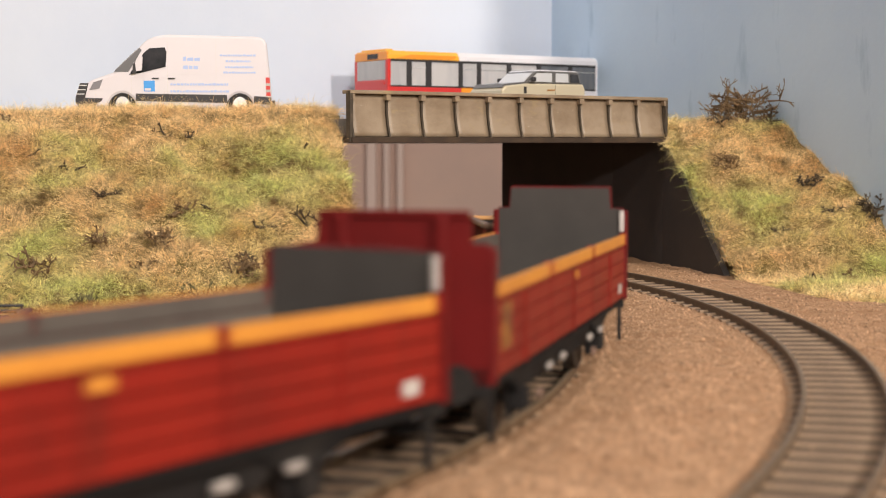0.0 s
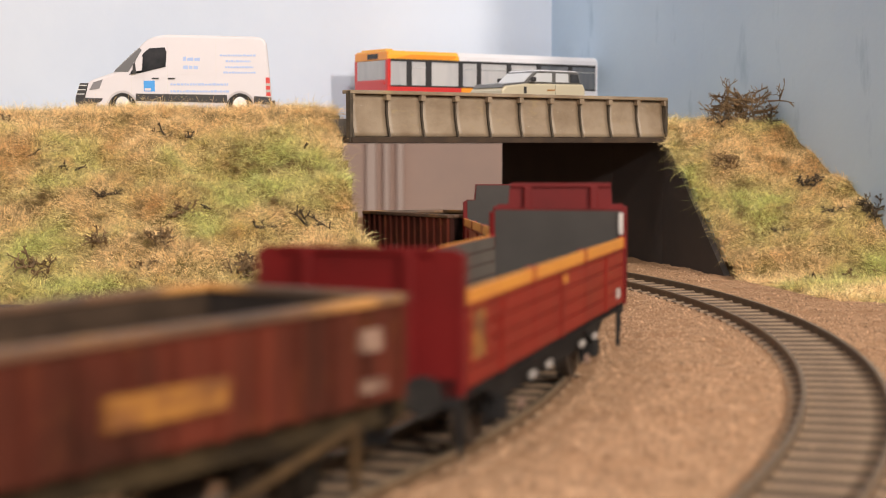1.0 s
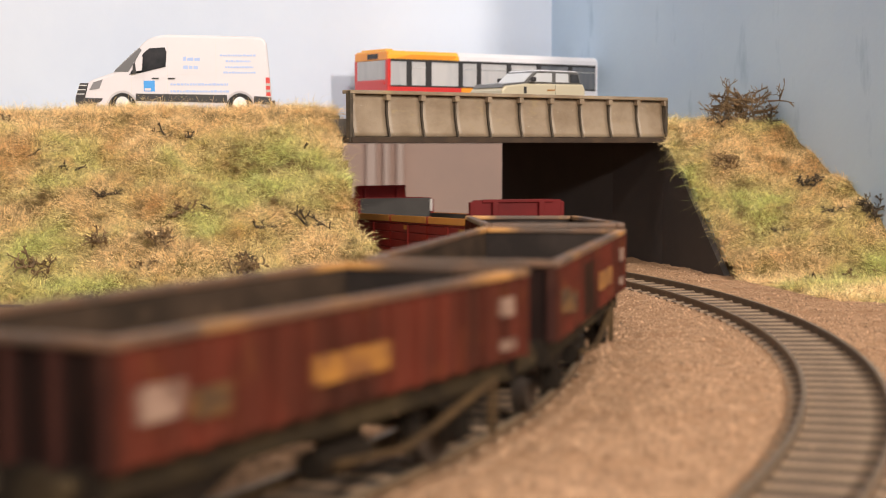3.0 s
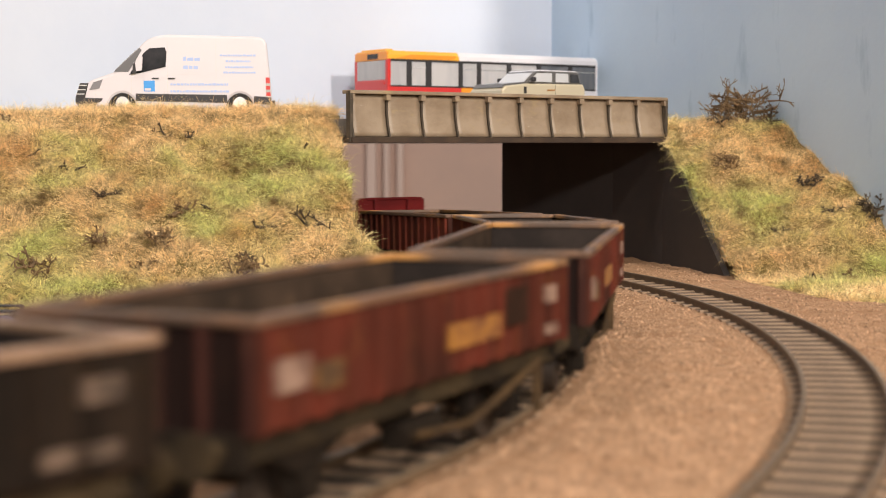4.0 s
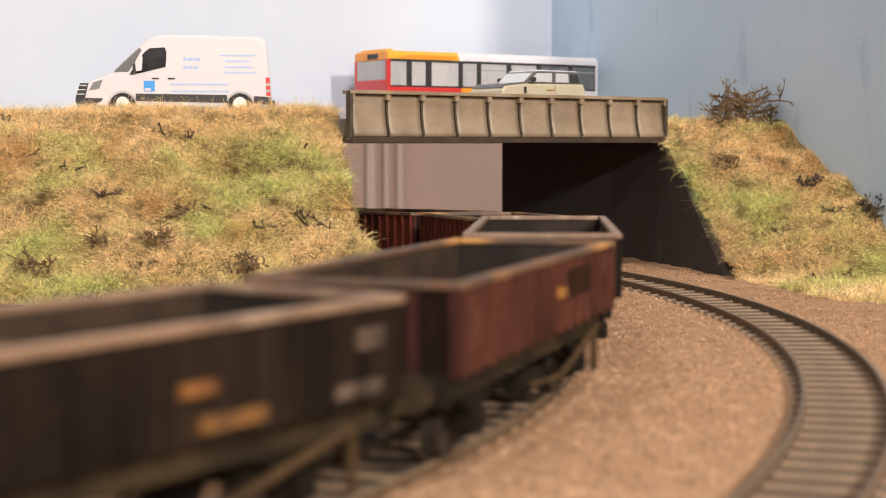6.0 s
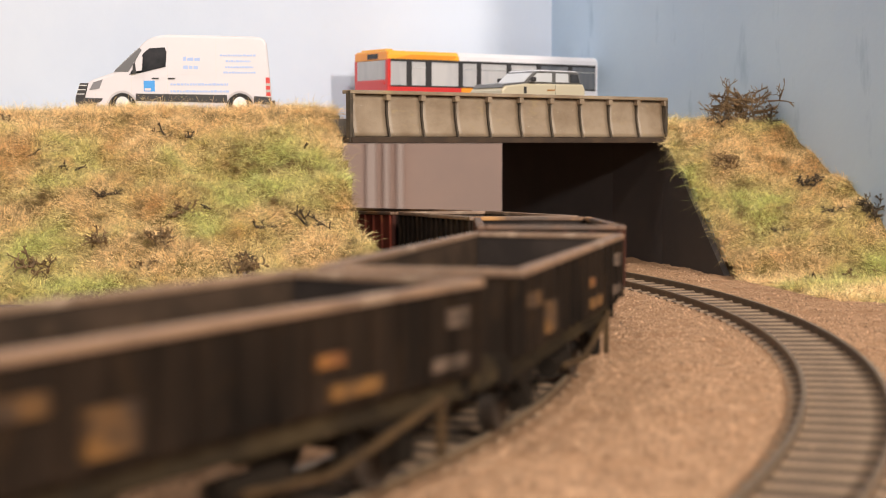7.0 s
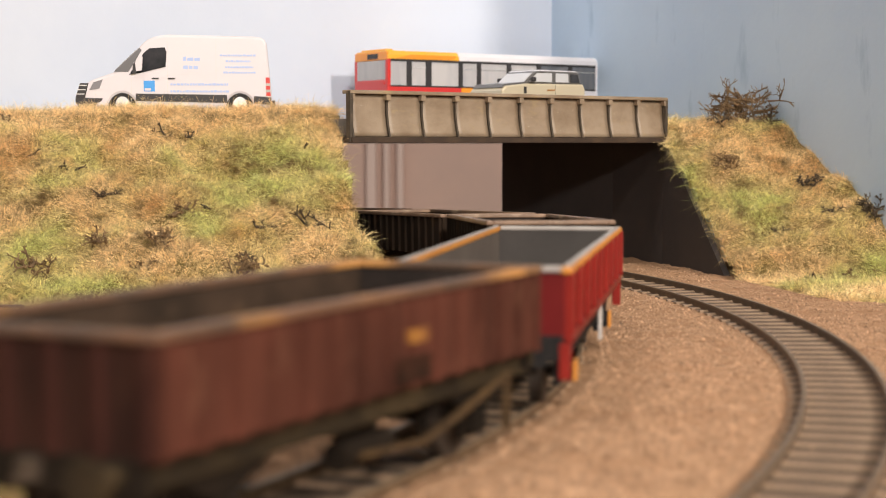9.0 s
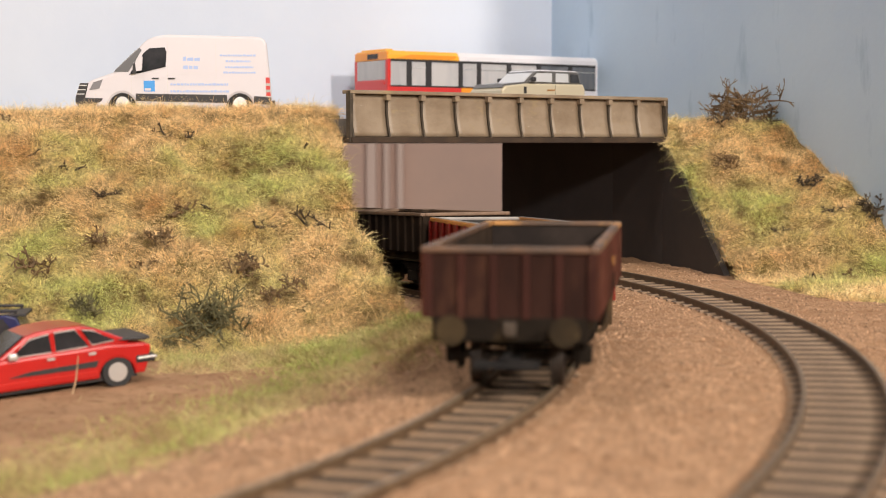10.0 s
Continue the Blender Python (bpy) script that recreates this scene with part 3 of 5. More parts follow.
def wheelset(root, y, r=6.1):
    ws = part("wheelset", rod(bmesh.new(), (-11.5, 0, 0), (11.5, 0, 0), 1.0, 10), M_TYRE, root)
    ws.matrix_basis = mpose(0, y, r)
    for sx in (-1, 1):
        bm = rod(bmesh.new(), (sx * 7.3, 0, 0), (sx * 9.6, 0, 0), r, 28)
        rod(bm, (sx * 7.0, 0, 0), (sx * 7.6, 0, 0), r + 0.7, 28)
        rod(bm, (sx * 9.6, 0, 0), (sx * 9.9, 0, 0), r * 0.35, 12)
        for k in range(3):
            a = k * 2 * math.pi / 3
            rod(bm, (sx * 9.55, 3.6 * math.cos(a), 3.6 * math.sin(a)), (sx * 9.75, 3.6 * math.cos(a), 3.6 * math.sin(a)), 0.7, 8)
        part("wheel", bm, M_TYRE, ws)
    return ws


def underframe(root, length, frame_mat, spring_mat, wheelbase, lever=True):
    half = length / 2
    for sx in (-1, 1):
        x0, x1 = sorted((sx * 13.0, sx * 14.6))
        bm = block(x0, x1, -half + 0.5, half - 0.5, 11.8, 15.6, 0.2)
        xo = sx * 14.6
        box(bm, min(xo, xo + sx * 0.8), max(xo, xo + sx * 0.8), -half + 0.5, half - 0.5, 14.9, 15.6)
        box(bm, min(xo, xo + sx * 0.8), max(xo, xo + sx * 0.8), -half + 0.5, half - 0.5, 11.8, 12.4)
        part("solebar", bm, M_SOLEBAR if lever else frame_mat, root)
        for y in (-wheelbase / 2, wheelbase / 2):
            bm = prism(bmesh.new(), [(y - 6.5, 12), (y + 6.5, 12), (y + 3.2, 5.2), (y + 2.6, 3.4), (y - 2.6, 3.4), (y - 3.2, 5.2)], min(sx * 11.6, sx * 12.6), max(sx * 11.6, sx * 12.6), "x")
            part("axleguard", bm, frame_mat, root)
            bm = block(min(sx * 12.4, sx * 15.2), max(sx * 12.4, sx * 15.2), y - 2.0, y + 2.0, 4.4, 8.2, 0.5)
            part("axlebox", bm, spring_mat, root)
            bm = bmesh.new()
            for k in range(4):
                hw = 9.5 - k * 1.9
                box(bm, min(sx * 12.8, sx * 14.4), max(sx * 12.8, sx * 14.4), y - hw, y + hw, 10.6 - k * 0.75, 11.3 - k * 0.75)
            rod(bm, (sx * 13.6, y - 9.6, 10.8), (sx * 13.6, y - 9.6, 12.4), 0.6, 6)
            rod(bm, (sx * 13.6, y + 9.6, 10.8), (sx * 13.6, y + 9.6, 12.4), 0.6, 6)
            part("leaf_spring", bm, frame_mat, root)
        if lever:
            bm = bmesh.new()
            rod(bm, (sx * 15.0, -4, 7.4), (sx * 15.4, 14, 6.4), 0.6, 8)
            rod(bm, (sx * 15.4, 14, 6.4), (sx * 15.6, 24, 8.2), 0.75, 8)
            rod(bm, (sx * 15.6, 24, 8.2), (sx * 15.6, half - 9, 12.6), 0.75, 8)
            box(bm, min(sx * 14.6, sx * 15.8), max(sx * 14.6, sx * 15.8), half - 9.2, half - 8.2, 3.6, 13)
            part("brake_lever", bm, M_LEVER, root, "ochre dusted brake lever")
            bm = rod(bmesh.new(), (sx * 12, -6, 7.2), (sx * 12, 8, 7.2), 2.2, 12)
            part("brake_cylinder", bm, frame_mat, root)
            for yy in (-wheelbase / 2 + 8.2, wheelbase / 2 - 8.2):
                part("brake_shoe", block(min(sx * 8, sx * 9.6), max(sx * 8, sx * 9.6), yy - 0.9, yy + 0.9, 3.2, 11.5, 0.3), frame_mat, root)
    for sy in (-1, 1):
        y0, y1 = sorted((sy * (half - 1.5), sy * (half + 0.4)))
        part("headstock", block(-15.5, 15.5, y0, y1, 10.8, 15.6, 0.25), frame_mat, root)
        for sx in (-1, 1):
            bm = rod(bmesh.new(), (sx * 11.2, sy * half, 13.4), (sx * 11.2, sy * (half + 4.6), 13.4), 1.5, 12, 1.2)
            rod(bm, (sx * 11.2, sy * (half + 4.4), 13.4), (sx * 11.2, sy * (half + 5.2), 13.4), 3.0, 18)
            part("buffer", bm, M_SOLEBAR if lever else frame_mat, root)
        bm = block(-1.3, 1.3, min(sy * half, sy * (half + 1.4)), max(sy * half, sy * (half + 1.4)), 12.0, 14.8, 0.3)
        rod(bm, (0, sy * half, 13.0), (0, sy * (half + 3), 12.6), 0.6, 6)
        part("drawhook", bm, M_HOOK, root, "worn brown metal drawhook")
        bm = block(-2.2, 2.2, min(sy * (half - 8), sy * (half + 6.8)), max(sy * (half - 8), sy * (half + 6.8)), 6.6, 7.6, 0.2)
        box(bm, -6.5, 6.5, min(sy * (half + 6.0), sy * (half + 6.9)), max(sy * (half + 6.0), sy * (half + 6.9)), 6.2, 8.0, 0.2)
        box(bm, -0.5, 0.5, min(sy * (half + 2), sy * (half + 7.4)), max(sy * (half + 2), sy * (half + 7.4)), 8.0, 9.0)
        part("tension_coupling", bm, M_FRAMEBLACK, root)
    # added block below the floor, keeps light from under the wagon
    part("light_block", block(-6.0, 6.0, -half + 6, half - 6, 9.0, 15.0, 0.4), frame_mat, root)
    if not lever:
        for sx in (-1, 1):
            e = wheelbase / 2 - 9
            bm = prism(bmesh.new(), [(-e - 6, 12), (-e, 7.4), (e, 7.4), (e + 6, 12)], min(sx * 12.2, sx * 13.4), max(sx * 12.2, sx * 13.4), "x")
            part("frame_truss", bm, frame_mat, root, "black trussed frame between the axles")
    return [wheelset(root, -wheelbase / 2), wheelset(root, wheelbase / 2)]


PAINTED = ("side_panel", "end_panel", "rib")


def box_wagon():
    """Steel box wagon with ribbed sides and ends."""
    L, W, z0, z1 = L_BOX, 34.0, 15.6, 28.4
    root = thing("box_wagon", Matrix(), "weathered steel open box wagon", "wagon", "wagons of the train")
    h, w = L / 2, W / 2
    part("floor", block(-w + 0.9, w - 0.9, -h + 0.9, h - 0.9, 15.0, 16.6), M_INSIDE, root)
    for sx in (-1, 1):
        part("side_panel", block(min(sx * (w - 0.6), sx * w), max(sx * (w - 0.6), sx * w), -h, h, z0, z1), M_MAROON, root)
        part("side_lining", block(min(sx * (w - 1.0), sx * (w - 0.62)), max(sx * (w - 1.0), sx * (w - 0.62)), -h + 1, h - 1, 16.6, z1 - 0.1), M_INSIDE, root)
        part("top_rail", block(min(sx * (w - 1.3), sx * (w + 0.75)), max(sx * (w - 1.3), sx * (w + 0.75)), -h - 0.7, h + 0.7, z1, z1 + 1.3, 0.35), M_RIMRUST, root, "worn rusty top rail")
        n = 15
        for i in range(n):
            y = -h + 0.8 + (L - 1.6) * i / (n - 1)
            x0, x1 = sorted((sx * w, sx * (w + 0.75)))
            part("rib", block(x0, x1, y - 0.65, y + 0.65, z0 - 0.2, z1), M_MAROON, root)
    for sy in (-1, 1):
        y0, y1 = sorted((sy * (h - 0.6), sy * h))
        part("end_panel", block(-w + 0.6, w - 0.6, y0, y1, z0, z1), M_SHADEDEND, root)
        y0, y1 = sorted((sy * (h - 1.0), sy * (h - 0.62)))
        part("end_lining", block(-w + 1, w - 1, y0, y1, 16.6, z1 - 0.1), M_ENDINSIDE, root, "near-black end lining")
        y0, y1 = sorted((sy * (h - 1.3), sy * (h + 0.75)))
        part("top_rail", block(-w + 1.3, w - 1.3, y0, y1, z1, z1 + 1.3, 0.35), M_RIMRUST, root, "worn rusty top rail")
        for i in range(6):
            x = -w + 0.8 + (W - 1.6) * i / 5
            y0, y1 = sorted((sy * h, sy * (h + 0.75)))
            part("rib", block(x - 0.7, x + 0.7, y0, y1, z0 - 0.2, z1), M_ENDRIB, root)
    underframe(root, L, M_FRAME, M_FRAME, 72)
    return root


def red_wagon():
    """Wide-panelled red wagon with a yellow top rail and corner posts."""
    L, W, z0, z1 = L_RED, 32.6, 14.6, 27.0
    root = thing("box_wagon", Matrix(), "clean bright red open wagon with yellow top rail", "wagon", "wagons of the train")
    h, w = L / 2, W / 2
    part("floor", block(-w + 0.9, w - 0.9, -h + 0.9, h - 0.9, 14.2, 15.8), M_GREYIN, root)
    for sx in (-1, 1):
        part("side_panel", block(min(sx * (w - 0.6), sx * w), max(sx * (w - 0.6), sx * w), -h, h, z0, z1), M_RED, root)
        part("side_lining", block(min(sx * (w - 1.0), sx * (w - 0.62)), max(sx * (w - 1.0), sx * (w - 0.62)), -h + 1, h - 1, 15.8, z1), M_GREYIN, root)
        part("top_rail", block(min(sx * (w - 1.2), sx * (w + 0.7)), max(sx * (w - 1.2), sx * (w + 0.7)), -h - 0.6, h + 0.6, z1 - 0.3, z1 + 1.0, 0.3), M_YELLOW, root, "yellow painted top rail")
        part("rail_cap", block(min(sx * (w - 1.0), sx * (w + 0.3)), max(sx * (w - 1.0), sx * (w + 0.3)), -h - 0.4, h + 0.4, z1 + 1.0, z1 + 1.2), M_GREYRIM, root, "scuffed grey cap")
        part("sill", block(min(sx * w, sx * (w + 0.9)), max(sx * w, sx * (w + 0.9)), -h, h, z0 - 0.4, z0 + 1.2, 0.25), M_RED, root)
        for i in range(9):
            y = -h + 0.9 + (L - 1.8) * i / 8
            x0, x1 = sorted((sx * w, sx * (w + 1.1)))
            part("rib", block(x0, x1, y - 0.9, y + 0.9, z0 + 1.2, z1, 0.2), M_RED, root)
        for sy in (-1, 1):
            y0, y1 = sorted((sy * (h - 2.2), sy * (h + 0.6)))
            x0, x1 = sorted((sx * (w - 1.6), sx * (w + 0.5)))
            part("corner_post", block(x0, x1, y0, y1, 7.6, z0 - 0.4, 0.25), M_RED, root)
            if sy > 0:
                part("label_plate", block(min(sx * (w + 0.02), sx * (w + 0.2)), max(sx * (w + 0.02), sx * (w + 0.2)), sy * (h - 7) - 3.0, sy * (h - 7) + 3.0, z0 + 2.2, z0 + 4.6), M_WHITE, root, "white lettering panel")
        part("emblem", block(min(sx * (w + 0.02), sx * (w + 0.15)), max(sx * (w + 0.02), sx * (w + 0.15)), -17.5, -6.0, z0 + 5.0, z0 + 8.4), M_GOLD, root, "plain gold emblem panel")
        part("emblem", block(min(sx * (w + 0.02), sx * (w + 0.15)), max(sx * (w + 0.02), sx * (w + 0.15)), -h + 5, -h + 12, z0 + 3.6, z0 + 9), M_RUSTSTAIN, root, "faded gold lettering block")
        part("handwheel_bracket", block(min(sx * 15.0, sx * 15.8), max(sx * 15.0, sx * 15.8), 16, 20, 4.5, 12.5, 0.3), M_WHITE, root, "white painted handwheel bracket")
        for y in (-47, 47):
            part("axlebox_cover", block(min(sx * 15.2, sx * 15.9), max(sx * 15.2, sx * 15.9), y - 2.2, y + 2.2, 4.2, 8.4, 0.3), M_YELLOW, root, "yellow axlebox cover")
    for sy in (-1, 1):
        y0, y1 = sorted((sy * (h - 0.6), sy * h))
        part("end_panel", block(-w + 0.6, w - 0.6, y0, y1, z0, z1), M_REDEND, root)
        y0, y1 = sorted((sy * (h - 1.0), sy * (h - 0.62)))
        part("end_lining", block(-w + 1, w - 1, y0, y1, 15.8, z1), M_GREYIN2, root)
        y0, y1 = sorted((sy * (h - 1.2), sy * (h + 0.7)))
        part("top_rail", block(-w + 1.2, w - 1.2, y0, y1, z1, z1 + 1.1, 0.3), M_GREYRIM, root, "scuffed grey end rail")
        for x in (-9, 0, 9):
            y0, y1 = sorted((sy * h, sy * (h + 0.8)))
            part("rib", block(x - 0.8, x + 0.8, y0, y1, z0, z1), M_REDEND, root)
    underframe(root, L, M_FRAMEBLACK, M_FRAMEBLACK, 94, lever=False)
    return root


def plank_wagon(raised):
    """Red planked wagon with high ends."""
    L, W, z0, z1 = L_PLANK, 31.6, 13.4, 28.3
    root = thing("plank_wagon", Matrix(), "red planked open wagon with high ribbed ends", "wagon", "wagons of the train")
    h, w = L / 2, W / 2
    part("floor", block(-w + 0.9, w - 0.9, -h + 0.9, h - 0.9, 13.6, 15.2), M_GREYIN, root)
    for sx in (-1, 1):
        n = 5
        ph = (z1 - z0) / n
        for i in range(n):
            for k in range(3):
                ya, yb = -h + 1.2 + k * (L - 2.4) / 3, -h + 1.2 + (k + 1) * (L - 2.4) / 3
                x0, x1 = sorted((sx * (w - 0.5), sx * w))
                part("plank", block(x0, x1, ya + 0.25, yb - 0.25, z0 + i * ph + 0.12, z0 + (i + 1) * ph - 0.12, 0.12), M_RED, root)
                x0, x1 = sorted((sx * (w - 1.2), sx * (w - 0.75)))
                part("lining_plank", block(x0, x1, ya, yb, z0 + i * ph + 0.12, z0 + (i + 1) * ph - 0.12, 0.12), M_GREYIN, root)
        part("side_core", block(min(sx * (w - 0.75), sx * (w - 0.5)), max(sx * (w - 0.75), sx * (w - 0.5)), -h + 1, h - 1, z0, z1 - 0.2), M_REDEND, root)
        for k in range(3):
            ya, yb = -h + 1.2 + k * (L - 2.4) / 3, -h + 1.2 + (k + 1) * (L - 2.4) / 3
            part("top_stripe", block(min(sx * (w - 0.3), sx * (w + 0.25)), max(sx * (w - 0.3), sx * (w + 0.25)), ya + 1.0, yb - 1.6, z1 - 2.2, z1 + 0.2, 0.15), M_YELLOW, root, "yellow painted top stripe")
            part("door_catch", block(min(sx * (w - 1.2), sx * (w + 0.5)), max(sx * (w - 1.2), sx * (w + 0.5)), yb - 1.8, yb - 0.4, z1 - 2.6, z1 + 0.3, 0.2), M_RED, root)
            part("hinge", block(min(sx * w, sx * (w + 0.35)), max(sx * w, sx * (w + 0.35)), (ya + yb) / 2 - 0.5, (ya + yb) / 2 + 0.5, z0, z1 - 3, 0.1), M_RED, root)
        for y, wd in ((-h + 10, 7), (3, 4), (h - 9, 4)):
            mt = M_GOLD if y < 0 else (M_WHITE if y > 20 else M_YELLOW)
            zz = (z0 + 4, z0 + 11.5) if y < 0 else ((z0 + 1.6, z0 + 3.8) if y > 20 else (z0 + 10, z0 + 11.6))
            part("lettering_block", block(min(sx * (w + 0.02), sx * (w + 0.12)), max(sx * (w + 0.02), sx * (w + 0.12)), y - wd / 2, y + wd / 2, *zz), mt, root, "plain block of faded lettering")
        for y in (-22, -8, 24, 38):
            part("white_fitting", block(min(sx * 14.8, sx * 15.6), max(sx * 14.8, sx * 15.6), y - 1.8, y + 1.8, 8.6, 10.0, 0.4), M_GREYRIM, root, "white painted fitting")
        for y in (-30, 30):
            part("white_fitting", rod(bmesh.new(), (sx * 14.6, y, 5.4), (sx * 15.4, y, 5.4), 1.0, 12), M_PINKWHITE, root, "white painted fitting")
        for y in (-h + 3, h - 3):
            part("step_bracket", block(min(sx * 14.4, sx * 15.2), max(sx * 14.4, sx * 15.2), y - 0.6, y + 0.6, 3.4, 13), M_FRAMEBLACK, root)
    for sy in (-1, 1):
        hump = [(12.6, 34.6), (12.2, 39.5), (-12.2, 39.5), (-12.6, 34.6)] if raised else []
        outline = [(-w, z0 - 0.6), (w, z0 - 0.6), (w, 33.7), (w - 0.8, 34.6)] + hump + [(-w + 0.8, 34.6), (-w, 33.7)]
        top = 39.7 if raised else 34.8
        y0, y1 = sorted((sy * (h - 0.6), sy * (h + 0.4)))
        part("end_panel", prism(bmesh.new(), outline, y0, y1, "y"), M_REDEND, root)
        y0, y1 = sorted((sy * (h - 1.1), sy * (h - 0.62)))
        part("end_lining", prism(bmesh.new(), [(a * 0.97, min(b, 40.0) - (0.2 if b > 30 else -1.5)) for a, b in outline], y0, y1, "y"), M_GREYIN2, root, "grey painted end lining")
        for x in (-8, 8):
            y0, y1 = sorted((sy * (h + 0.4), sy * (h + 1.8)))
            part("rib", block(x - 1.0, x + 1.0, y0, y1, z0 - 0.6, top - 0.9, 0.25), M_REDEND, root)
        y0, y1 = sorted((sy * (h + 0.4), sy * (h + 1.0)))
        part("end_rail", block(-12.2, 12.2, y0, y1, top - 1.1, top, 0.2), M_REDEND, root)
        for sx in (-1, 1):
            x0, x1 = sorted((sx * (w - 0.9), sx * (w + 0.5)))
            y0, y1 = sorted((sy * (h - 1.4), sy * (h + 0.5)))
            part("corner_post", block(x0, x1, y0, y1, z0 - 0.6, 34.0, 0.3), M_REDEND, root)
            if sx > 0:
                part("corner_plate", block(min(sx * (w - 1.3), sx * (w - 0.2)), max(sx * (w - 1.3), sx * (w - 0.2)), min(sy * (h - 1.8), sy * (h - 1.2)), max(sy * (h - 1.8), sy * (h - 1.2)), 29, 34, 0.2), M_WHITE, root, "pale corner plate")
    underframe(root, L, M_FRAMEBLACK, M_FRAMEBLACK, 84, lever=False)
    return root


def repaint(root, table):
    """Give parts of a copied wagon their own paint."""
    for o in root.children_recursive:
        m = table.get(o.name.split(".")[0])
        if m and (o.name.split(".")[0] != "rib" or abs(o.data.vertices[0].co.y) < (L_BOX / 2 + 0.1) * MM or "rib_end" in table):
            o.material_slots[0].link = "OBJECT"
            o.material_slots[0].material = m


def mark(root, name, y0, y1, z0, z1, material, label, proud=0.12):
    """A painted patch on the outer side of a box wagon, between and over its ribs."""
    part(name, block(17.02, 17.75 + proud, y0, y1, z0, z1), material, root, label)


first_box, first_plank, low_plank = box_wagon(), plank_wagon(True), plank_wagon(False)
low_plank["label"] = "red planked open wagon with plain ribbed ends"
MAROON, BROWN, BLACK = "maroon", "brown", "black"
LIVERY = [MAROON, None, None, MAROON, MAROON, MAROON, MAROON, BLACK, BROWN, BLACK, BLACK, None, BROWN]
WAGONS = []
boxes = planks = 0
for k, (length, tail) in enumerate(TRAIN):
    if length == L_PLANK:
        root = (first_plank, low_plank)[planks]
        planks += 1
    elif length == L_RED:
        root = red_wagon()
    else:
        root = first_box if boxes == 0 else copy_thing(first_box, Matrix())
        boxes += 1
    WAGONS.append((root, tail - length / 2))
for k, (root, c) in enumerate(WAGONS):
    livery = LIVERY[k]
    if not livery:
        continue
    if livery == MAROON:
        root["label"] = "rust-stained maroon steel open box wagon, empty"
        if k == 4:
            mark(root, "dark_patch", -22, -8, 16.5, 26.5, M_PATCH, "dark repainted patch")
        if k == 6:
            mark(root, "dark_patch", 24, 34, 20.5, 26.5, M_PATCH, "dark repainted patch")
        y = {5: -14, 4: 4, 6: 2}.get(k, -4)
        mark(root, "lettering_block", y, y + 20, 19.3, 23, M_GOLD, "plain bar of faded gold lettering")
        mark(root, "rust_stain", -40, -33, 19.0, 22.5, M_RUSTSTAIN, "orange rust stain")
        mark(root, "data_panel", -50, -42, 20.0, 24, M_RUSTSTAIN if k == 4 else M_PINKWHITE, "faded pale data panel")
        mark(root, "data_panel", 43.5, 48, 22.6, 25.6, M_PINKWHITE, "faded pale data panel")
        mark(root, "data_panel", 44, 49, 17.2, 19.0, M_PINKWHITE, "faded pale data panel")
    elif livery == BLACK:
        root["label"] = "sooty black steel open box wagon, empty"
        repaint(root, {"side_panel": M_BLACK, "end_panel": M_BLACK, "rib": M_BLACK, "top_rail": M_RIMPALE, "rib_end": 1})
        y, z = (-1.5, 18.0) if k == 7 else (8.5, 17.0)
        mark(root, "emblem", y, y + 6, 21.3, 23.0, M_GOLD, "small plain orange emblem")
        if k != 7:
            mark(root, "rust_stain", 12, 24, 16.8, 18.8, M_RUSTSTAIN, "orange rust stain")
        mark(root, "rust_stain", -35, -27, z, z + 5.5, M_RUSTSTAIN, "orange rust stain")
        mark(root, "data_panel", -49, -41, 22.8, 25.2, M_RUSTSTAIN, "faded pale data panel")
        mark(root, "data_panel", 44, 49, 23.2, 25.8, M_DIMPANEL, "faded pale data panel")
        for y in (38.5, 44.5):
            mark(root, "data_panel", y, y + 4, 17.2, 19.0, M_DIMPANEL, "scuffed pale data panel")
    else:
        root["label"] = "weathered red-brown steel open box wagon, empty"
        repaint(root, {"side_panel": M_BROWN, "end_panel": M_BROWNEND if k == 12 else M_SHADEDEND, "rib": M_BROWN, "top_rail": M_RIMRUST})
        if k == 8:
            mark(root, "dark_patch", 14, 30, 21.5, 26.6, M_PATCH, "dark repainted patch")
        else:
            mark(root, "dark_patch", 2, 12, 16.4, 20, M_PATCH, "dark repainted patch")
        mark(root, "emblem", 6, 11, 21.8, 23.8, M_GOLD, "small faded gold emblem")

# ---- road vehicles ----


# opaque panes; reflection and bright wall behind are put into this pale colour
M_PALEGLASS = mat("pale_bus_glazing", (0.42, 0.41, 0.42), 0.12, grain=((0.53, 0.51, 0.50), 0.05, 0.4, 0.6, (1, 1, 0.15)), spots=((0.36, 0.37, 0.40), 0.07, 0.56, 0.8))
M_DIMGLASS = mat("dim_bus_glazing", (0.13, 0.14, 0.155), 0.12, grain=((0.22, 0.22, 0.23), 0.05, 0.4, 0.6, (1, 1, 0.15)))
M_DARKGLASS = mat("dark_glazing", (0.02, 0.022, 0.025), 0.12, grain=((0.05, 0.05, 0.055), 0.08, 0.4, 0.7))
M_VANWHITE = mat("white_van_enamel", (0.70, 0.665, 0.69), 0.35, grain=((0.67, 0.635, 0.665), 0.03, 0.4, 0.7), coat=0.3)
M_SCREEN = mat("grey_windscreen", (0.16, 0.16, 0.165), 0.2)
M_BLACKTRIM = mat("black_trim", (0.03, 0.027, 0.027), 0.5)
M_SILVER = mat("silver_paint", (0.66, 0.64, 0.61), 0.35, 0.6)
# car window glass, its bright reflection put into the base colour
M_PALECARGLASS = mat("pale_car_glazing", (0.70, 0.70, 0.70), 0.15, 0.3)
M_HEADLAMP = mat("grey_headlamp_lens", (0.30, 0.29, 0.30), 0.2, 0.3)
M_BLUE = mat("light_blue_print", (0.06, 0.33, 0.78), 0.5)
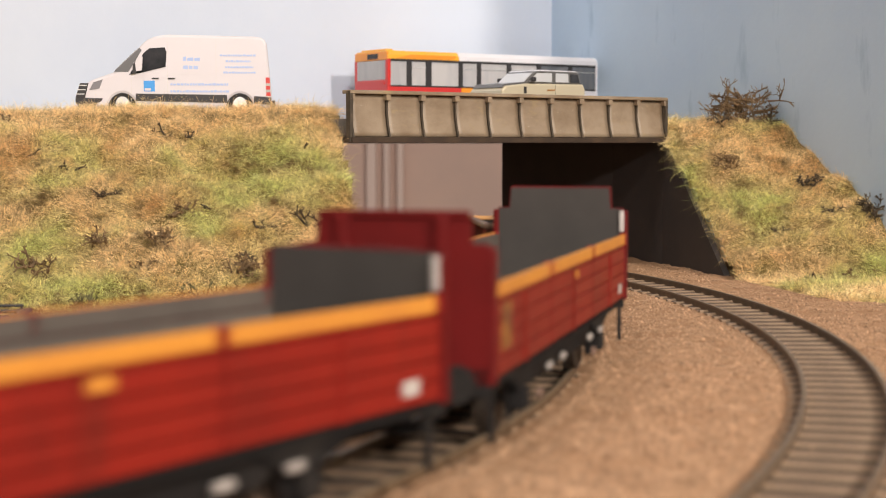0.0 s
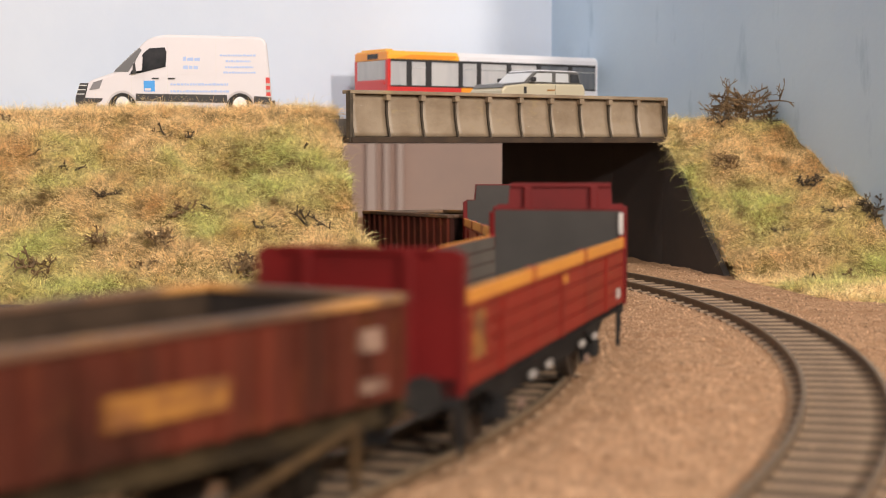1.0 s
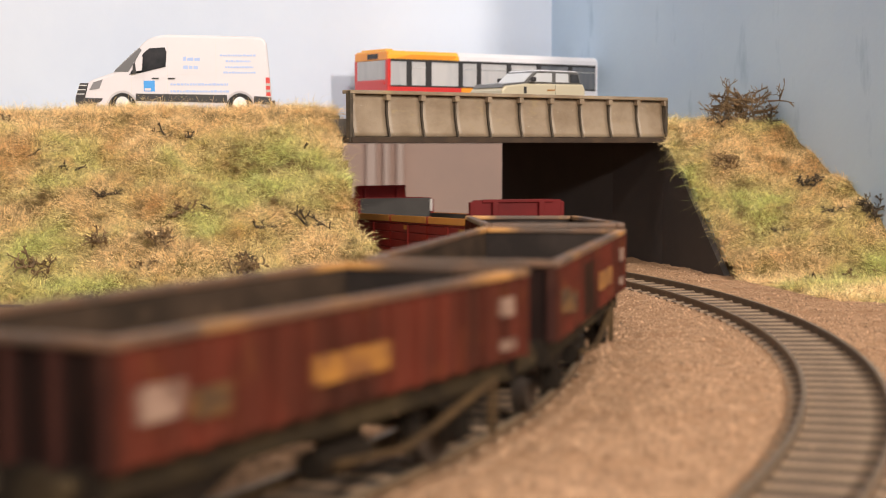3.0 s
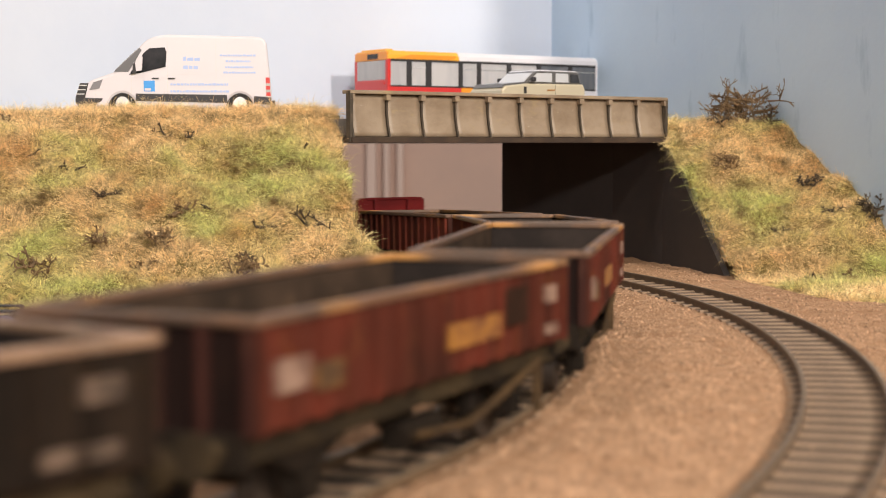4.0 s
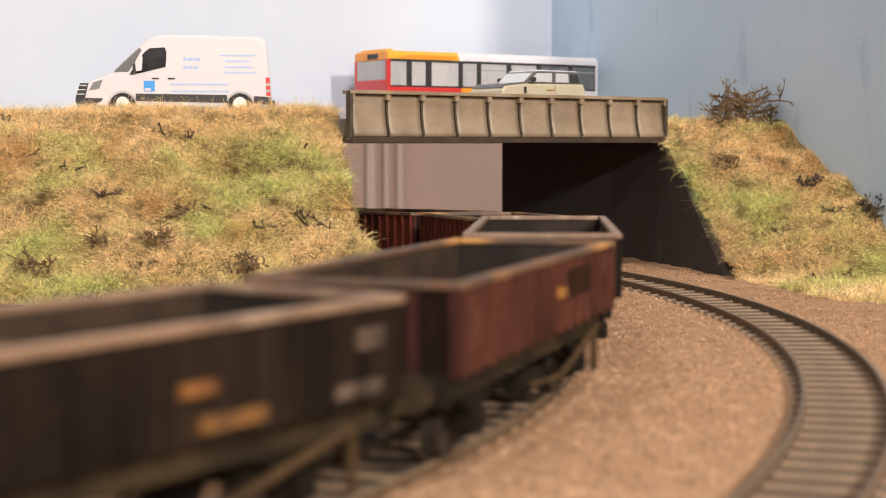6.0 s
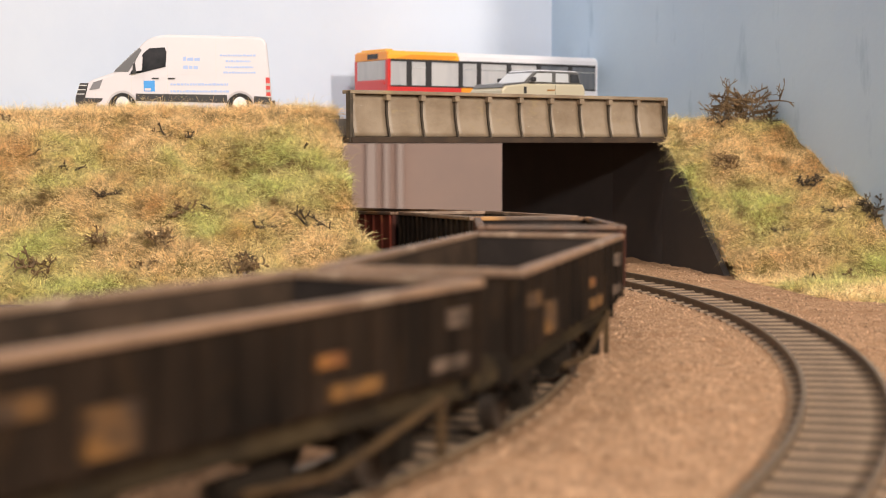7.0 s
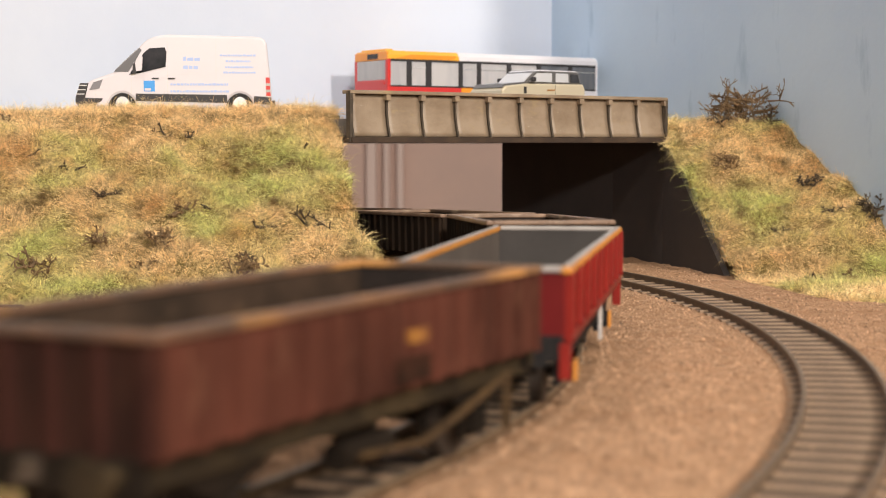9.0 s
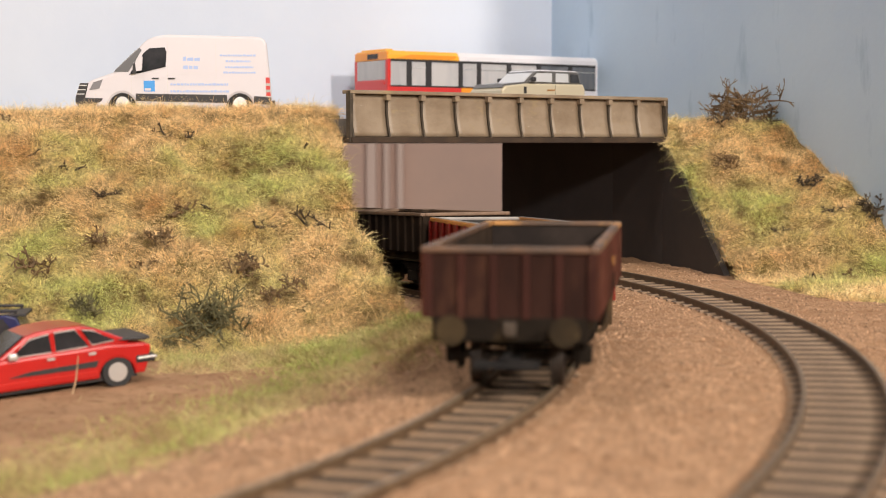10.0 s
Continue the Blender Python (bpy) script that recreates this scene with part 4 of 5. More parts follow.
M_PALEBLUE = mat("pale_blue_print", (0.40, 0.52, 0.80), 0.5)
M_REDLAMP = mat("red_lens", (0.60, 0.03, 0.02), 0.3)
M_BUSRED = mat("bus_red_enamel", (0.62, 0.035, 0.03), 0.3, coat=0.4)
M_BUSORANGE = mat("bus_orange_enamel", (0.85, 0.30, 0.02), 0.3, coat=0.4)
M_BUSYELLOW = mat("bus_amber_enamel", (0.88, 0.42, 0.03), 0.3, coat=0.4)
M_BUSWHITE = mat("bus_white_enamel", (0.74, 0.72, 0.74), 0.35, coat=0.3)
M_CREAM = mat("pale_gold_enamel", (0.62, 0.54, 0.38), 0.3, 0.2, coat=0.5)
M_SUVDARK = mat("dark_grey_enamel", (0.10, 0.095, 0.09), 0.3, coat=0.5)
M_CARRED = mat("glossy_red_enamel", (0.50, 0.014, 0.012), 0.28, coat=0.5, grain=((0.45, 0.013, 0.012), 0.06, 0.4, 0.7))
M_CARBLUE = mat("dark_blue_enamel", (0.02, 0.025, 0.09), 0.25, coat=0.6)
M_SEAT = mat("grey_seat", (0.12, 0.12, 0.13), 0.8)


def road_wheel(root, x, y, r, side, rim=M_SILVER, width=2.6):
    """A wheel whose axle lies across the vehicle; side: -1 faces the near side."""
    bm = rod(bmesh.new(), (0, -side * width, 0), (0, 0, 0), r * 0.93, 28)
    rod(bm, (0, -side * width * 0.85, 0), (0, -side * 0.25, 0), r, 28)
    w = part("wheel", bm, M_RUBBER, root)
    w.matrix_basis = mpose(x, y, r)
    bm = rod(bmesh.new(), (0, -side * 0.5, 0), (0, side * 0.12, 0), r * 0.62, 24)
    for k in range(8):
        a = k * math.pi / 4
        rod(bm, (r * 0.4 * math.cos(a), 0, r * 0.4 * math.sin(a)), (r * 0.4 * math.cos(a), side * 0.3, r * 0.4 * math.sin(a)), r * 0.1, 6)
    rod(bm, (0, 0, 0), (0, side * 0.35, 0), r * 0.2, 10)
    part("rim", bm, rim, w)
    return w


def inset(root, name, outline, y, material, label="", depth=0.25, parent=None):
    """A thin raised piece on the side of a vehicle, its outline in (x, z)."""
    return part(name, prism(bmesh.new(), outline, y - depth, y + 0.05, "y"), material, parent or root, label)


def arch(cx, r, n=10, z=0.0):
    return [(cx - r * math.cos(math.pi * i / n), z + r * math.sin(math.pi * i / n)) for i in range(n + 1)]


def delivery_van():
    root = thing("delivery_van", mpose(-109, 676, 60.9, 6) @ Matrix.Diagonal((1, 1, 1.08, 1)), "white high-roofed delivery van with blue lettering", "van")
    bot = 3.0
    low = [(76.8, bot)] + list(reversed(arch(64.6, 5.4, 8, bot))) + list(reversed(arch(17.7, 5.4, 8, bot))) + [(1.2, bot)]
    top = [(0.0, 5.6), (0.3, 9.0), (1.8, 11.2), (5.6, 13.4), (11.2, 15.3), (14.0, 16.2), (24.6, 25.8), (26.2, 27.3), (28.0, 28.5), (30.0, 29.4), (32.5, 30.0), (36, 30.4), (70, 29.9), (73.0, 29.5), (74.6, 28.7), (75.6, 27.0), (77.0, 13.0), (77.8, 5.0)]
    outline = [(a - 39, b) for a, b in top + low]
    body = part("body", prism(bmesh.new(), outline, -12.6, 12.6, "y", 1.1), M_VANWHITE, root)
    for x in (-21.3, 25.6):
        for sy in (-1, 1):
            road_wheel(root, x, sy * 12.4, 4.5, sy, M_SILVER)
            inset(root, "wheel_arch", [(x + a * 1.0, b) for a, b in arch(0, 5.6, 12, bot)] + [(x + a, b) for a, b in reversed(arch(0, 5.2, 12, bot))], sy * 12.7 if sy < 0 else 12.9, M_BLACKTRIM)
    for y in (-12.62,):
        win = [(24.7, 16.0), (35.0, 18.4), (35.4, 24.0), (34.6, 25.6), (28.6, 25.2), (26.4, 23.6), (20.5, 15.4)]
        inset(root, "door_window", [(a - 39, b) for a, b in win], y, M_DARKGLASS, "dark cab door window")
        mir = inset(root, "mirror", [(a - 39, b) for a, b in [(23.4, 16.6), (25.6, 17.0), (26.0, 22.0), (24.6, 22.6), (23.0, 20.0)]], y - 0.3, M_VANWHITE, depth=1.6)
        inset(root, "mirror_arm", [(a - 39, b) for a, b in [(21.8, 15.6), (23.4, 15.8), (23.2, 20.6), (22.0, 19.0)]], y - 0.1, M_BLACKTRIM, depth=0.8)
        inset(root, "side_trim", [(a - 39, b) for a, b in [(23.0, 5.6), (59.6, 5.0), (59.4, 8.0), (23.0, 8.4)]], y, M_BLACKTRIM, "black lower side moulding")
        inset(root, "side_trim", [(a - 39, b) for a, b in [(70.2, 4.6), (77.4, 4.4), (77.2, 7.2), (70.2, 7.6)]], y, M_BLACKTRIM, "black lower side moulding")
        for x0, x1 in ((29.4, 32.2), (35.8, 38.6)):
            inset(root, "door_handle", [(x0 - 39, 13.8), (x1 - 39, 13.8), (x1 - 39, 14.3), (x0 - 39, 14.3)], y, M_BLACKTRIM, depth=0.35)
        for x in (21.2, 35.6, 55.0):
            inset(root, "door_seam", [(x - 39, 5.6), (x - 38.85, 5.6), (x - 38.85, 28 if x > 30 else 15), (x - 39, 28 if x > 30 else 15)], y, M_SILVER, depth=0.05)
        inset(root, "panel_press", [(a - 39, b) for a, b in [(38, 15.5), (54, 15.5), (54, 24.5), (38, 24.5)]], y, M_VANWHITE, depth=0.03)
        inset(root, "logo_square", [(a - 39, b) for a, b in [(26.2, 9.2), (30.6, 9.2), (30.6, 13.2), (26.2, 13.2)]], y, M_BLUE, "plain blue square emblem", depth=0.1)
        inset(root, "logo_square", [(a - 39, b) for a, b in [(26.6, 9.5), (29.0, 9.5), (29.0, 10.4), (26.6, 10.4)]], y - 0.1, M_VANWHITE, depth=0.05)
        rnd = random.Random(8)

        def words(x0, x1, z, hgt, material):
            x = x0
            while x < x1:
                wd = min(rnd.uniform(0.7, 1.5) * hgt, x1 - x)
                if wd > 0.2:
                    inset(root, "lettering_bar", [(x - 39, z), (x + wd - 39, z), (x + wd - 39, z + hgt * rnd.uniform(0.6, 1)), (x - 39, z + hgt * rnd.uniform(0.6, 1))], y, material, depth=0.06)
                x += wd + 0.28 * hgt
        words(36.8, 59.8, 11.5, 0.95, M_PALEBLUE)
        words(36.8, 60.2, 8.9, 0.95, M_PALEBLUE)
        words(42.0, 48.6, 20.6, 1.6, M_PALEBLUE)
        words(42.0, 48.0, 17.6, 1.6, M_PALEBLUE)
        for z, a, b in ((22.4, 56.6, 71), (20.2, 59, 69), (18.0, 58.8, 70), (16.0, 58, 71)):
            words(a, b, z, 0.8, M_PALEBLUE)
        inset(root, "headlamp", [(a - 39, b) for a, b in [(4.6, 9.6), (8.6, 10.2), (10.0, 13.6), (6.4, 12.6)]], y, M_HEADLAMP, "grey headlamp")
        inset(root, "tail_lamp", [(a - 39, b) for a, b in [(75.2, 7.6), (77.0, 7.6), (76.6, 14.6), (75.0, 14.6)]], y, M_REDLAMP, "red and white tail lamp")
        for z in (9.0, 11.4):
            inset(root, "tail_lamp_band", [(a - 39, b) for a, b in [(75.1, z), (76.9, z), (76.8, z + 1.0), (75.1, z + 1.0)]], y - 0.1, M_WHITE, depth=0.25)
    ws = bmesh.new()
    for p0, p1 in (((14.8, 17.0), (23.2, 24.6)),):
        vs = [ws.verts.new((a - 39 - 0.12, yy, b + 0.1)) for a, b, yy in ((p0[0], p0[1], -11.0), (p1[0], p1[1], -10.2), (p1[0], p1[1], 10.2), (p0[0], p0[1], 11.0))]
        ws.faces.new(vs)
        ex = bmesh.ops.extrude_face_region(ws, geom=ws.faces[:])
        bmesh.ops.translate(ws, vec=(0.5, 0, -0.5), verts=[v for v in ex["geom"] if isinstance(v, bmesh.types.BMVert)])
        bmesh.ops.recalc_face_normals(ws, faces=ws.faces)
    part("windscreen", ws, M_DARKGLASS, root, "dark windscreen")
    inset(root, "side_screen", [(a - 39, b) for a, b in [(14.4, 16.4), (20.2, 16.4), (25.6, 24.6), (24.6, 25.4)]], -12.62, M_SCREEN, depth=0.05)
    part("grille", prism(bmesh.new(), [(-39.9, 6.8), (-36.0, 6.8), (-34.6, 12.2), (-38.0, 12.2)], -12.75, 12.75, "y", 0.2), M_BLACKTRIM, root, "black slatted grille")
    for z in (8.0, 9.6, 11.2):
        part("grille_slat", block(-39.95 + (z - 6.8) * 0.33, -36.6 + (z - 6.8) * 0.3, -12.95, 12.95, z, z + 0.35), M_SILVER, root)
    part("front_bumper", prism(bmesh.new(), [(-38.6, 3.4), (-39.8, 5.0), (-39.9, 6.6), (-38.4, 6.9), (-29.0, 6.6), (-29.6, 5.6), (-31.6, 4.6), (-32.4, 3.4)], -12.9, 12.9, "y", 0.3), M_BLACKTRIM, root, "black plastic bumper")
    part("rear_bumper", block(37.6, 39.8, -12.4, 12.4, 2.6, 6.0, 0.5), M_BLACKTRIM, root, "black plastic bumper")
    return root


def city_bus():
    root = thing("city_bus", mpose(-27, 804, 59.2, 34.8) @ Matrix.Diagonal((0.965, 0.965, 0.935, 1)), "single-deck bus in red, orange and white livery", "bus")
    L, W = 141.0, 32.0
    part("lower_body", block(0, 46, 0, W, 2.2, 20, 0.6), M_BUSRED, root, "red lower panels")
    part("lower_body", block(46, 62, 0.05, W - 0.05, 2.2, 20, 0.3), M_BUSORANGE, root, "orange lower panels")
    part("lower_body", block(62, L, 0.0, W, 2.2, 20, 0.6), M_BUSWHITE, root, "white lower panels")
    part("roof", prism(bmesh.new(), [(0, 34.4), (0.2, 36.6), (2.2, 38.8), (W - 2.2, 38.8), (W - 0.2, 36.6), (W, 34.4)], 0.2, 44.5, "x", 0.4), M_BUSYELLOW, root, "amber roof edge")
    part("roof", prism(bmesh.new(), [(0, 34.4), (0.2, 36.6), (2.2, 38.8), (W - 2.2, 38.8), (W - 0.2, 36.6), (W, 34.4)], 44.5, L, "x", 0.3), M_BUSWHITE, root, "white roof")
    bm = prism(bmesh.new(), [(4, 34.6), (40, 34.6), (43, 36.8), (14, 36.8)], -0.18, 0.05, "y")
    part("livery_sweep", bm, M_BUSORANGE, root, "orange livery sweep above the windows")
    part("roof_pod", block(1.5, 6.0, 4, W - 4, 38.6, 39.8, 0.6), M_BUSYELLOW, root)
    panes = [(1.8, 11.6), (14.7, 23.4), (27.0, 44.1), (46.8, 55.9), (58.6, 75.5), (78.5, 95.7), (98.6, 117.7), (120.4, 136.9)]
    for sy, y0 in ((-1, 0.0), (1, W - 1.0)):
        xs = 0.2
        for i, (a, b) in enumerate(panes + [(L - 0.3, L)]):
            mt = M_BUSRED if i == 0 else (M_BUSWHITE if i == len(panes) else M_BLACKTRIM)
            part("window_pillar", block(xs, a, y0, y0 + 1.0, 20, 34.4), mt, root)
            if i < len(panes):
                part("window_pane", block(a, b, y0 + 0.35, y0 + 0.6, 20.6, 33.8), M_PALEGLASS if i < 6 else M_DIMGLASS, root, "pale side window" if i < 6 else "dark grey side window")
                part("window_rubber", block(a, b, y0 - 0.05, y0 + 0.9, 33.2, 34.4), M_BLACKTRIM, root)
                part("window_rubber", block(a, b, y0 - 0.05, y0 + 0.9, 20.0, 20.7), M_BLACKTRIM, root)
                if i % 2 == 1 or i == 4:
                    part("window_bar", block(a, b, y0 + 0.1, y0 + 0.3, 30.0, 30.4), M_SILVER, root)
            xs = b
    part("end_wall", block(-0.1, 1.2, 0.4, W - 0.4, 2.2, 23.5, 0.5), M_BUSRED, root, "red end with a bumper")
    part("end_wall", block(-0.1, 1.2, 0.4, W - 0.4, 33.6, 38.2, 0.5), M_BUSORANGE, root, "orange end panel")
    part("end_window", block(0.1, 0.7, 2.6, W - 2.6, 23.5, 33.6), M_PALEGLASS, root, "pale end window")
    for y0, y1 in ((0.2, 2.6), (W - 2.6, W - 0.2)):
        part("end_pillar", block(0.0, 1.6, y0, y1, 20, 34.4, 0.3), M_BUSRED, root)
    part("destination_display", block(-0.25, 0.0, 9, 19, 34.6, 37.2), M_BLACKTRIM, root, "black destination display")
    part("end_lamp", rod(bmesh.new(), (-0.4, 3.6, 21.6), (0.2, 3.6, 21.6), 0.9, 10), M_REDLAMP, root)
    part("front_wall", block(L - 1.0, L + 0.1, 0.4, W - 0.4, 2.2, 38.2, 0.5), M_BUSWHITE, root)
    part("cab_floor", block(2, L - 2, 1.2, W - 1.2, 18.5, 19.6), M_SEAT, root)
    for x in (28, 104):
        for sy, y in ((-1, 0.3), (1, W - 0.3)):
            road_wheel(root, x, y, 6.2, sy, M_SILVER)
    return root


def four_by_four():
    root = thing("off_road_car", mpose(38, 738, 59.2, 36) @ Matrix.Diagonal((0.8, 0.9, 1, 1)), "pale gold off-road car with black and white glasshouse", "car")

    def k(outline):
        return [(a, b * 1.2 if b <= 14.9 else 17.9 + (b - 14.9) * 0.64) for a, b in outline]
    low = [(27, 4)] + list(reversed(arch(17, 5.0, 8, 4))) + list(reversed(arch(-19, 5.0, 8, 4))) + [(-29, 4)]
    body = [(-30, 7), (-29.6, 11.5), (-27, 13.2), (-13, 14.2), (28.4, 14.4), (29.8, 12.6), (30, 6)]
    part("body", prism(bmesh.new(), k(body + low), -13, 13, "y", 0.8), M_CREAM, root)
    part("bonnet", prism(bmesh.new(), k([(-28.6, 12.6), (-27, 13.9), (-13, 14.9), (-12, 14.2), (-13, 13)]), -11.8, 11.8, "y", 0.4), M_SUVDARK, root, "dark bonnet")
    part("glasshouse", prism(bmesh.new(), k([(-13, 14.2), (-5.6, 21.6), (-3, 22.8), (25, 22.6), (27.2, 21), (28.6, 14.3)]), -11.4, 11.4, "y", 0.7), M_SUVDARK, root, "dark roof pillars")
    part("roof_panel", prism(bmesh.new(), k([(-4.6, 22.3), (-2.6, 23.3), (24.6, 23.1), (26.4, 21.9), (24, 22.2), (-2, 22.2)]), -10.8, 10.8, "y", 0.2), M_BUSWHITE, root, "white roof")
    for sy in (-1, 1):
        y = sy * 11.5
        inset(root, "side_window", k([(-9.6, 15.0), (-4.0, 21.0), (6.6, 21.2), (6.6, 15.0)]), y, M_PALECARGLASS, "side window coloured pale for its reflection")
        inset(root, "side_window", k([(9.4, 15.0), (9.4, 21.2), (18.4, 21.0), (18.8, 15.0)]), y, M_PALECARGLASS, "side window coloured pale for its reflection")
        inset(root, "side_window", k([(20.4, 15.0), (20.2, 21.0), (25.4, 20.6), (26.8, 15.0)]), y, M_DARKGLASS, "dark rear side window")
        part("mirror", block(-9.4, -6.8, min(sy * 12.2, sy * 14.4), max(sy * 12.2, sy * 14.4), 18.0, 20.0, 0.5), M_BLACKTRIM, root)
        for x in (-19, 17):
            road_wheel(root, x, sy * 12.8, 4.8, sy)
        inset(root, "side_stripe", k([(2, 11.6), (8, 11.8), (8, 12.2), (2, 12.2)]), sy * 13.05, M_GOLD, depth=0.1)
        inset(root, "door_seam", k([(7.8, 5), (8.0, 5), (8.0, 14), (7.8, 14)]), sy * 13.05, M_BLACKTRIM, depth=0.05)
        inset(root, "indicator_lamp", k([(-14.6, 10.6), (-12.6, 10.6), (-12.6, 13), (-14.6, 13)]), sy * 13.05, M_BLACKTRIM, depth=0.1)
    part("windscreen", prism(bmesh.new(), k([(-12.6, 14.8), (-6.2, 21.3), (-5.8, 21.1), (-12.0, 14.6)]), -10, 10, "y"), M_PALECARGLASS, root, "windscreen coloured pale for its reflection")
    return root


def fastback_car():
    root = thing("fastback_car", mpose(-111.2, 437.0, -17.1, 29, 0, -4.3), "glossy red five-door fastback parked on brown earth", "car")
    low = [(29, 3)] + list(reversed(arch(21.4, 4.9, 10, 3))) + list(reversed(arch(-16.6, 4.9, 10, 3))) + [(-29.5, 3)]
    body = [(-31, 5), (-30.6, 8.4), (-28, 9.6), (-11, 11.0), (-9, 11.4), (20, 11.9), (29.6, 11.2), (31, 9.2), (30.6, 6.4)]
    part("body", prism(bmesh.new(), body + low, -11.4, 11.4, "y", 0.9), M_CARRED, root)
    cabin = [(-10.4, 10.9), (-2.2, 16.6), (1.0, 17.5), (8.0, 17.9), (13.0, 17.6), (17.5, 16.2), (26.5, 11.8), (24, 11.0)]
    part("roof", prism(bmesh.new(), cabin, -9.6, 9.6, "y", 0.9), M_CARRED, root, "red roof and pillars")
    for sy in (-1, 1):
        y = sy * 9.65
        for nm, o in (("front_window", [(-6.6, 11.7), (-1.2, 15.6), (4.0, 16.4), (4.4, 11.9)]), ("rear_window", [(5.6, 11.9), (5.4, 16.5), (11.0, 16.7), (14.4, 12.2)]), ("quarter_window", [(15.4, 12.4), (12.8, 16.4), (16.0, 15.8), (21.6, 12.8)])):
            fr = inset(root, "window_frame", [((a - 5) * 1.0 + 5 + (0.5 if a > 5 else -0.5) * 0, b + (0.35 if b > 13.5 else -0.35)) for a, b in o], y, M_SILVER, "chrome window frame", depth=0.2)
            inset(root, nm, o, y - 0.2 * 1 if sy < 0 else y + 0.25, M_DARKGLASS, "dark side window", depth=0.15, parent=fr)
        yb = sy * 11.45
        inset(root, "side_moulding", [(-8, 6.5), (15.6, 6.4), (16.4, 8.0), (-2, 7.6)], yb, M_BLACKTRIM, "black side moulding", depth=0.2)
        inset(root, "bright_line", [(-11, 5.0), (16, 5.0), (16, 5.3), (-11, 5.3)], yb, M_REDLAMP, depth=0.12)
        for x in (2.6, 13.8):
            inset(root, "door_handle", [(x, 9.8), (x + 2.0, 9.8), (x + 2.0, 10.5), (x, 10.5)], yb, M_SILVER, depth=0.4)
        for x in (4.9, 15.4):
            inset(root, "door_seam", [(x, 4.4), (x + 0.15, 4.4), (x + 0.15, 11.5), (x, 11.5)], yb, M_REDLAMP, depth=0.03)
        part("mirror", block(-7.6, -5.2, min(sy * 11, sy * 12.8), max(sy * 11, sy * 12.8), 11.2, 13.0, 0.5), M_SILVER, root)
        for x in (-16.6, 21.4):
            road_wheel(root, x, sy * 11.2, 4.2, sy, M_SILVER)
        part("rear_lamp", block(29.6, 31.1, min(sy * 6, sy * 10.8), max(sy * 6, sy * 10.8), 8.6, 10.6, 0.3), M_REDLAMP, root)
    part("spoiler", prism(bmesh.new(), [(22.5, 12.5), (29.8, 11.7), (31.4, 12.0), (31.2, 12.8), (25.0, 12.9)], -10.4, 10.4, "y", 0.3), M_BLACKTRIM, root, "black boot spoiler")
    part("rear_bumper", block(26.5, 32.2, -11.8, 11.8, 5.8, 8.0, 0.6), M_BLACKTRIM, root, "black bumper with chrome strip")
    part("bumper_strip", block(27.0, 32.5, -12.0, 12.0, 6.9, 7.5, 0.2), M_SILVER, root, "chrome strip")
    part("front_bumper", block(-32.2, -27.5, -11.8, 11.8, 5.2, 7.4, 0.6), M_BLACKTRIM, root)
    part("windscreen", prism(bmesh.new(), [(-10.2, 11.6), (-2.6, 16.9), (-2.2, 16.7), (-9.6, 11.4)], -8.6, 8.6, "y"), M_DARKGLASS, root, "dark windscreen")
    part("underside", block(-27, 27, -10, 10, 2.2, 4.2), M_BLACKTRIM, root)
    return root


